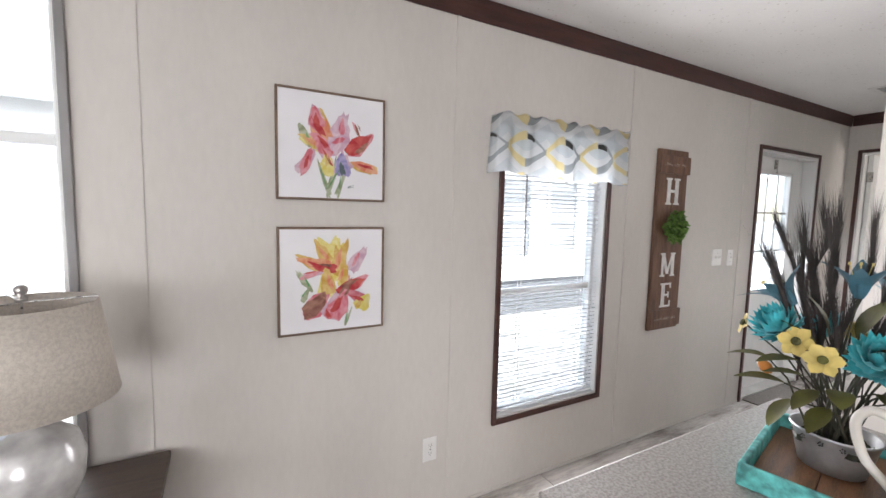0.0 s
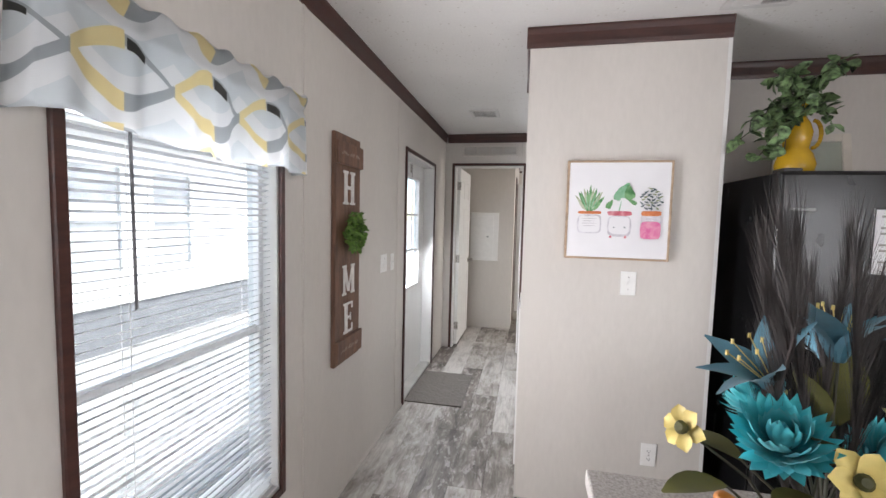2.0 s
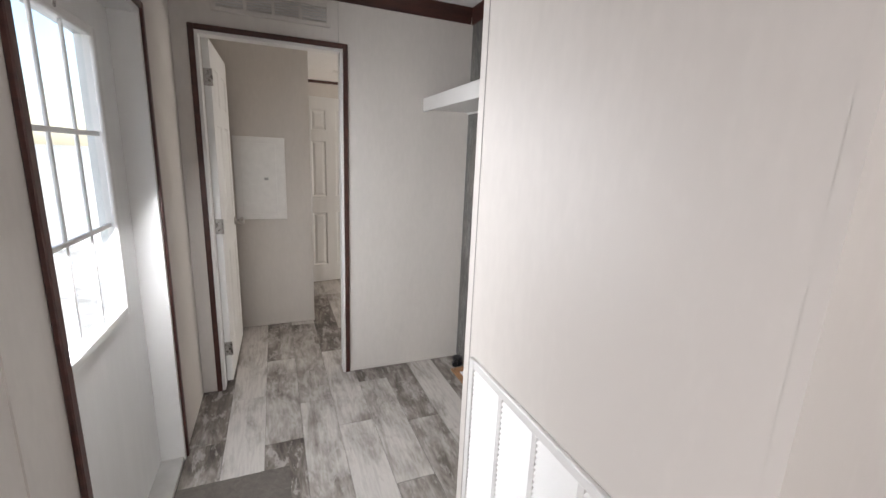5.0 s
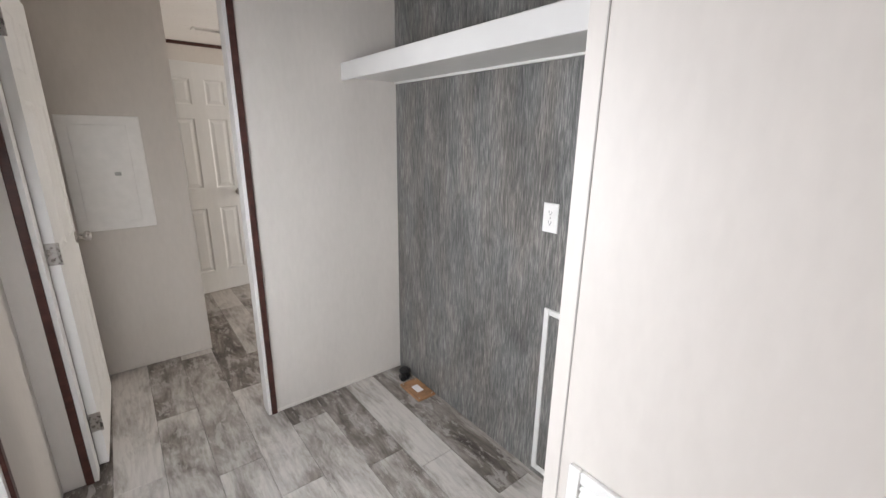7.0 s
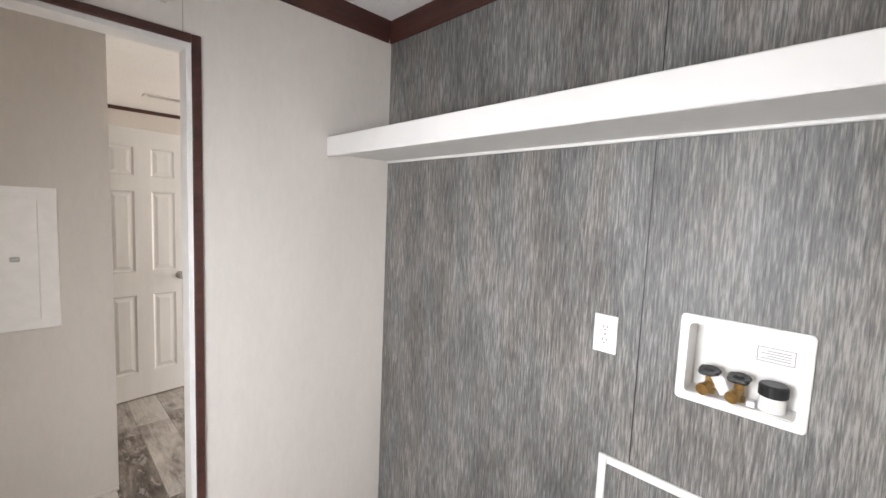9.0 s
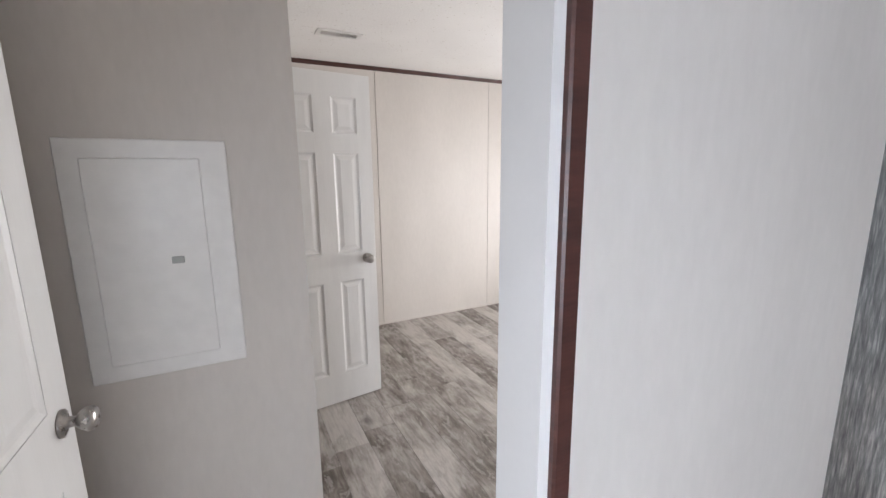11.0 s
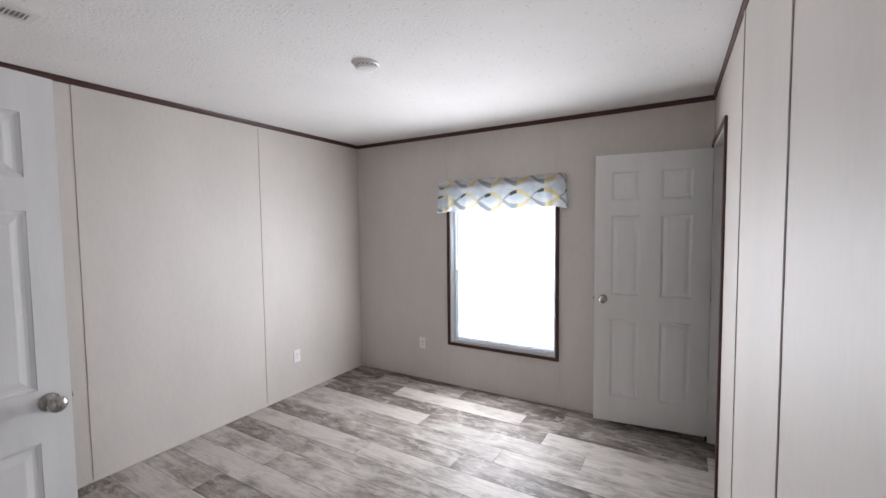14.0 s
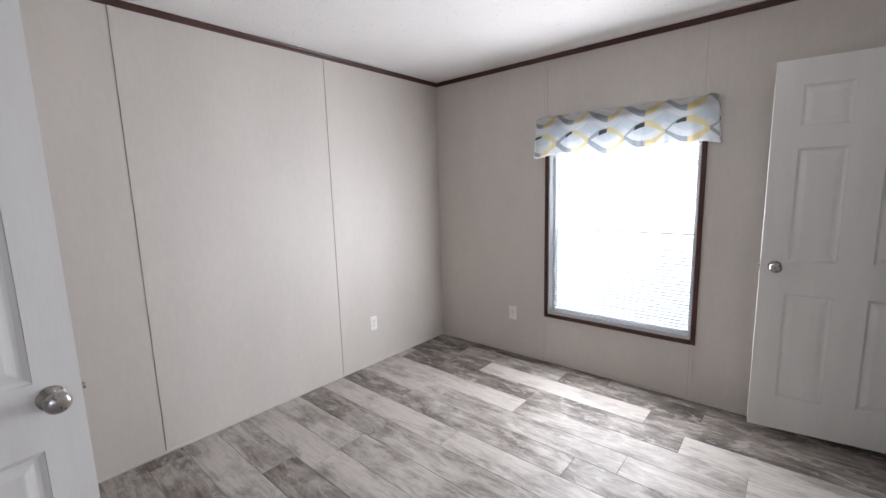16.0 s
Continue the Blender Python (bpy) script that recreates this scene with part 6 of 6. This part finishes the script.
runs = [((0, 0, 0.30), (-0.02, -0.16, 0.50)), ((0, 0, 0.30), (-0.04, 0.13, 0.42)), ((0, 0.02, 0.30), (-0.06, 0.25, 0.16)), ((0, 0.02, 0.28), (-0.10, 0.20, 0.05)), ((0, 0.0, 0.3), (0.0, 0.06, 0.46)), ((0, 0, 0.30), (-0.06, -0.06, 0.40)),
        ((0, 0, 0.3), (-0.12, 0.04, 0.26)), ((0, 0, 0.3), (-0.07, -0.09, 0.22)), ((0, 0.02, 0.26), (-0.12, 0.12, 0.12)), ((0, 0, 0.3), (0.08, 0.10, 0.30))]
vine, leaves = bmesh.new(), []
for a, b in runs:
    a, b = Vector(a), Vector(b)
    prev = a
    for k in range(1, 9):
        f = k / 8
        p = a.lerp(b, f) + Vector((0, 0, 0.07 * math.sin(math.pi * f))) + Vector((ri.uniform(-1, 1), ri.uniform(-1, 1), ri.uniform(-1, 1))) * 0.012
        cylinder(vine, prev, p, 0.002, seg=5)
        prev = p
        for _ in range(3):
            leaves.append((p, (ri.uniform(-1, 0.5), ri.uniform(-1, 1), ri.uniform(-0.8, 0.5))))
part("vine", vine, STEM, pv)
lbm = bmesh.new()
scatter_leaves(lbm, leaves, ri, 0.058, 0.78, 0.25)
part("ivy_leaves", lbm, IVY, pv, "green and cream ivy leaves", True)
pf = thing("leaning_frame", "pale cream picture frame leaning behind the vase", "picture frame", pose(3.05, -0.70, FZ - 0.004, 0, 0, 90) @ pose(0, 0, 0, 10, 0, 0))
fb = bmesh.new()
for a, b, c, d in ((-0.18, -0.14, 0, 0.27), (0.14, 0.18, 0, 0.27), (-0.14, 0.14, 0, 0.04), (-0.14, 0.14, 0.23, 0.27)):
    box(fb, a, b, 0, 0.018, c, d, 0.003)
part("frame", fb, material("cream_frame", (0.62, 0.57, 0.50), 0.5), pf)
part("backing", box(bmesh.new(), -0.14, 0.14, 0.002, 0.008, 0.04, 0.23), material("grey_green_board", (0.33, 0.35, 0.29), 0.6), pf)

# ---- table lamp on an end table ----
et = thing("end_table", "dark brown wooden end table against the wall", "table", pose(-0.47, 1.36, 0))
TBL = material("dark_walnut", (0.075, 0.048, 0.034), 0.45, vary=0.3, scale=6, stretch=(1, 8, 1), bump=0.15, fine=0.4)
part("tabletop", box(bmesh.new(), -0.30, 0.30, -0.25, 0.262, 0.585, 0.612, 0.005, 2), TBL, et)
part("apron", box(bmesh.new(), -0.26, 0.26, -0.21, 0.22, 0.50, 0.585), TBL, et)
for x in (-0.25, 0.25):
    for y in (-0.20, 0.21):
        part("leg", box(bmesh.new(), x - 0.022, x + 0.022, y - 0.022, y + 0.022, 0, 0.585, 0.004), TBL, et)
lp = thing("table_lamp", "table lamp with a linen drum shade and silvery base", "lamp", pose(-0.425, 1.33, 0.6125))
lb = bmesh.new()
lathe(lb, [(0, 0), (0.070, 0), (0.074, 0.012), (0.060, 0.022), (0.070, 0.06), (0.098, 0.13), (0.104, 0.19), (0.090, 0.245), (0.055, 0.275), (0.030, 0.285), (0.022, 0.31), (0, 0.31)], seg=40)
part("base", lb, material("mercury_glass", (0.60, 0.59, 0.58), 0.25, metal=0.35, vary=0.2, scale=18, bump=0.15), lp, "mottled silver-white ceramic base", True)
nb = bmesh.new()
cylinder(nb, (0, 0, 0.31), (0, 0, 0.40), 0.012)
part("socket", nb, NICKEL, lp)
sbm = bmesh.new()
lathe(sbm, [(0.180, 0.348), (0.143, 0.592), (0.140, 0.592), (0.177, 0.348), (0.180, 0.348)], seg=56)
part("shade", sbm, material("oatmeal_linen", (0.50, 0.455, 0.40), 0.85, vary=0.12, scale=120, bump=0.35, bump_scale=380, fine=0.6), lp, "oatmeal linen drum shade", True)
hb = bmesh.new()
for a in (0, math.pi * 2 / 3, math.pi * 4 / 3):
    cylinder(hb, (0, 0, 0.595), (0.143 * math.cos(a), 0.143 * math.sin(a), 0.60), 0.002, seg=6)
cylinder(hb, (0, 0, 0.38), (0, 0, 0.60), 0.0025, seg=6)
part("harp", hb, NICKEL, lp)
nb = bmesh.new()
lathe(nb, [(0, 0.598), (0.012, 0.598), (0.012, 0.606), (0.007, 0.610), (0.013, 0.620), (0.013, 0.630), (0.006, 0.637), (0, 0.638)], seg=18)
part("finial", nb, NICKEL, lp, "nickel finial", True)

# ---- outside ----
structure("ground", box(bmesh.new(), -400, 400, -400, 400, -1.2, -0.8), GRASS, "pale gravel and thin grass round the house", "ground")
nh = thing("neighbour_house", "white lap-sided house across the yard with tall windows", "house", pose(0, 7.2, -0.8))
HX0, HX1, HZ = -7.0, 15.0, 3.6
wins = [(-4.6, -3.7), (-1.2, -0.3), (2.2, 3.1), (5.15, 6.1), (6.6, 7.5), (10.0, 10.9)]
part("wall", wall_mesh("y", 0, 0.2, HX0, HX1, 0.75, HZ, [(a, b, 1.25, 3.0) for a, b in wins]), SIDING, nh)
part("skirting", box(bmesh.new(), HX0, HX1, 0.03, 0.2, 0, 0.75), material("grey_skirting", (0.12, 0.125, 0.135), 0.7), nh)
for k in range(int((HZ - 0.8) / 0.15)):
    z = 0.83 + 0.15 * k
    segs, x = [], HX0
    for a, b in wins:
        if z + 0.07 > 1.25 and z - 0.07 < 3.0:
            segs.append((x, a - 0.06))
            x = b + 0.06
    segs.append((x, HX1))
    lbm = bmesh.new()
    for a, b in segs:
        box(lbm, a, b, -0.018, 0.0, z - 0.07, z + 0.068)
        for v in lbm.verts[-8:]:
            if v.co.z > z and v.co.y < -0.01:
                v.co.y = -0.004
    part("siding_board", lbm, SIDING, nh)
for a, b in wins:
    wf = bmesh.new()
    for c, d, e, f in ((a - 0.06, a + 0.04, 1.19, 3.06), (b - 0.04, b + 0.06, 1.19, 3.06), (a + 0.04, b - 0.04, 1.19, 1.29), (a + 0.04, b - 0.04, 2.96, 3.06), (a + 0.04, b - 0.04, 2.08, 2.16)):
        box(wf, c, d, -0.03, 0.05, e, f)
    wv = part("window", wf, VINYL, nh)
    for e, f in ((1.29, 2.08), (2.16, 2.96)):
        part("pane", box(bmesh.new(), a + 0.04, b - 0.04, 0.02, 0.03, e, f), DARKGLASS, wv)
rb = bmesh.new()
vs = [rb.verts.new(p) for p in ((HX0 - 0.3, -0.45, HZ - 0.05), (HX1 + 0.3, -0.45, HZ - 0.05), (HX1 + 0.3, 2.2, HZ + 0.9), (HX0 - 0.3, 2.2, HZ + 0.9), (HX0 - 0.3, 4.9, HZ - 0.05), (HX1 + 0.3, 4.9, HZ - 0.05))]
for f in ((0, 1, 2, 3), (3, 2, 5, 4), (0, 3, 4), (1, 5, 2), (0, 4, 5, 1)):
    rb.faces.new([vs[i] for i in f])
part("roof", rb, ROOF, nh)
part("gutter", box(bmesh.new(), HX0 - 0.3, HX1 + 0.3, -0.56, -0.45, HZ - 0.14, HZ - 0.02, 0.01), VINYL, nh)
# Added glowing sheets for blown-out daylight; the south one also blocks the sun.
bd = material("glowing_white_backdrop", (0.9, 0.9, 0.9), 1.0)
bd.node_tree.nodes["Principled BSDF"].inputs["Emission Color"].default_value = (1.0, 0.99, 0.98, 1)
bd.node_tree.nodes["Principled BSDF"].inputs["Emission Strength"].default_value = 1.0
structure("backdrop", box(bmesh.new(), -20, 30, -5.1, -5.0, -0.79, 12), bd, "glowing white sheet standing in for bright daylight beyond the bedroom window", "backdrop")
structure("backdrop_north", box(bmesh.new(), -60, 70, 60.0, 60.1, -0.79, 70), bd, "glowing white sheet standing in for bright sky beyond the neighbouring house", "backdrop")

# ---- floor planks, laid along the hall in staggered rows ----
PW = 0.187
plank_rng = random.Random(7)


def plank_mesh(length, wide):
    bm = bmesh.new()
    g, e = 0.0007, 0.0012
    b = bmesh.new()
    box(b, g, length - g, g, wide - g, -0.004, 0.0)
    top = [ed for ed in b.edges if all(v.co.z > -0.001 for v in ed.verts)]
    bmesh.ops.bevel(b, geom=top, offset=e, segments=1, affect="EDGES")
    merge(bm, b)
    me = bpy.data.meshes.new("plank")
    bm.to_mesh(me)
    bm.free()
    me.materials.append(PLANK)
    return me


plank_cache = {}
row_y = 0.736 - 18 * PW
while row_y < NORTH:
    y0, y1 = max(row_y, SOUTH), min(row_y + PW, NORTH)
    x = WEST - plank_rng.uniform(0.0, 1.1)
    while x < EAST and y1 - y0 > 0.02:
        x1 = x + plank_rng.choice((0.92, 1.22, 1.22))
        a, b = max(x, WEST), min(x1, EAST)
        if b - a > 0.03:
            key = (round(b - a, 3), round(y1 - y0, 3))
            if key not in plank_cache:
                plank_cache[key] = plank_mesh(b - a, y1 - y0)
            p = new("plank", plank_cache[key])
            p.location = (a, y0, 0)
            p.parent = floor
        x = x1
    row_y += PW
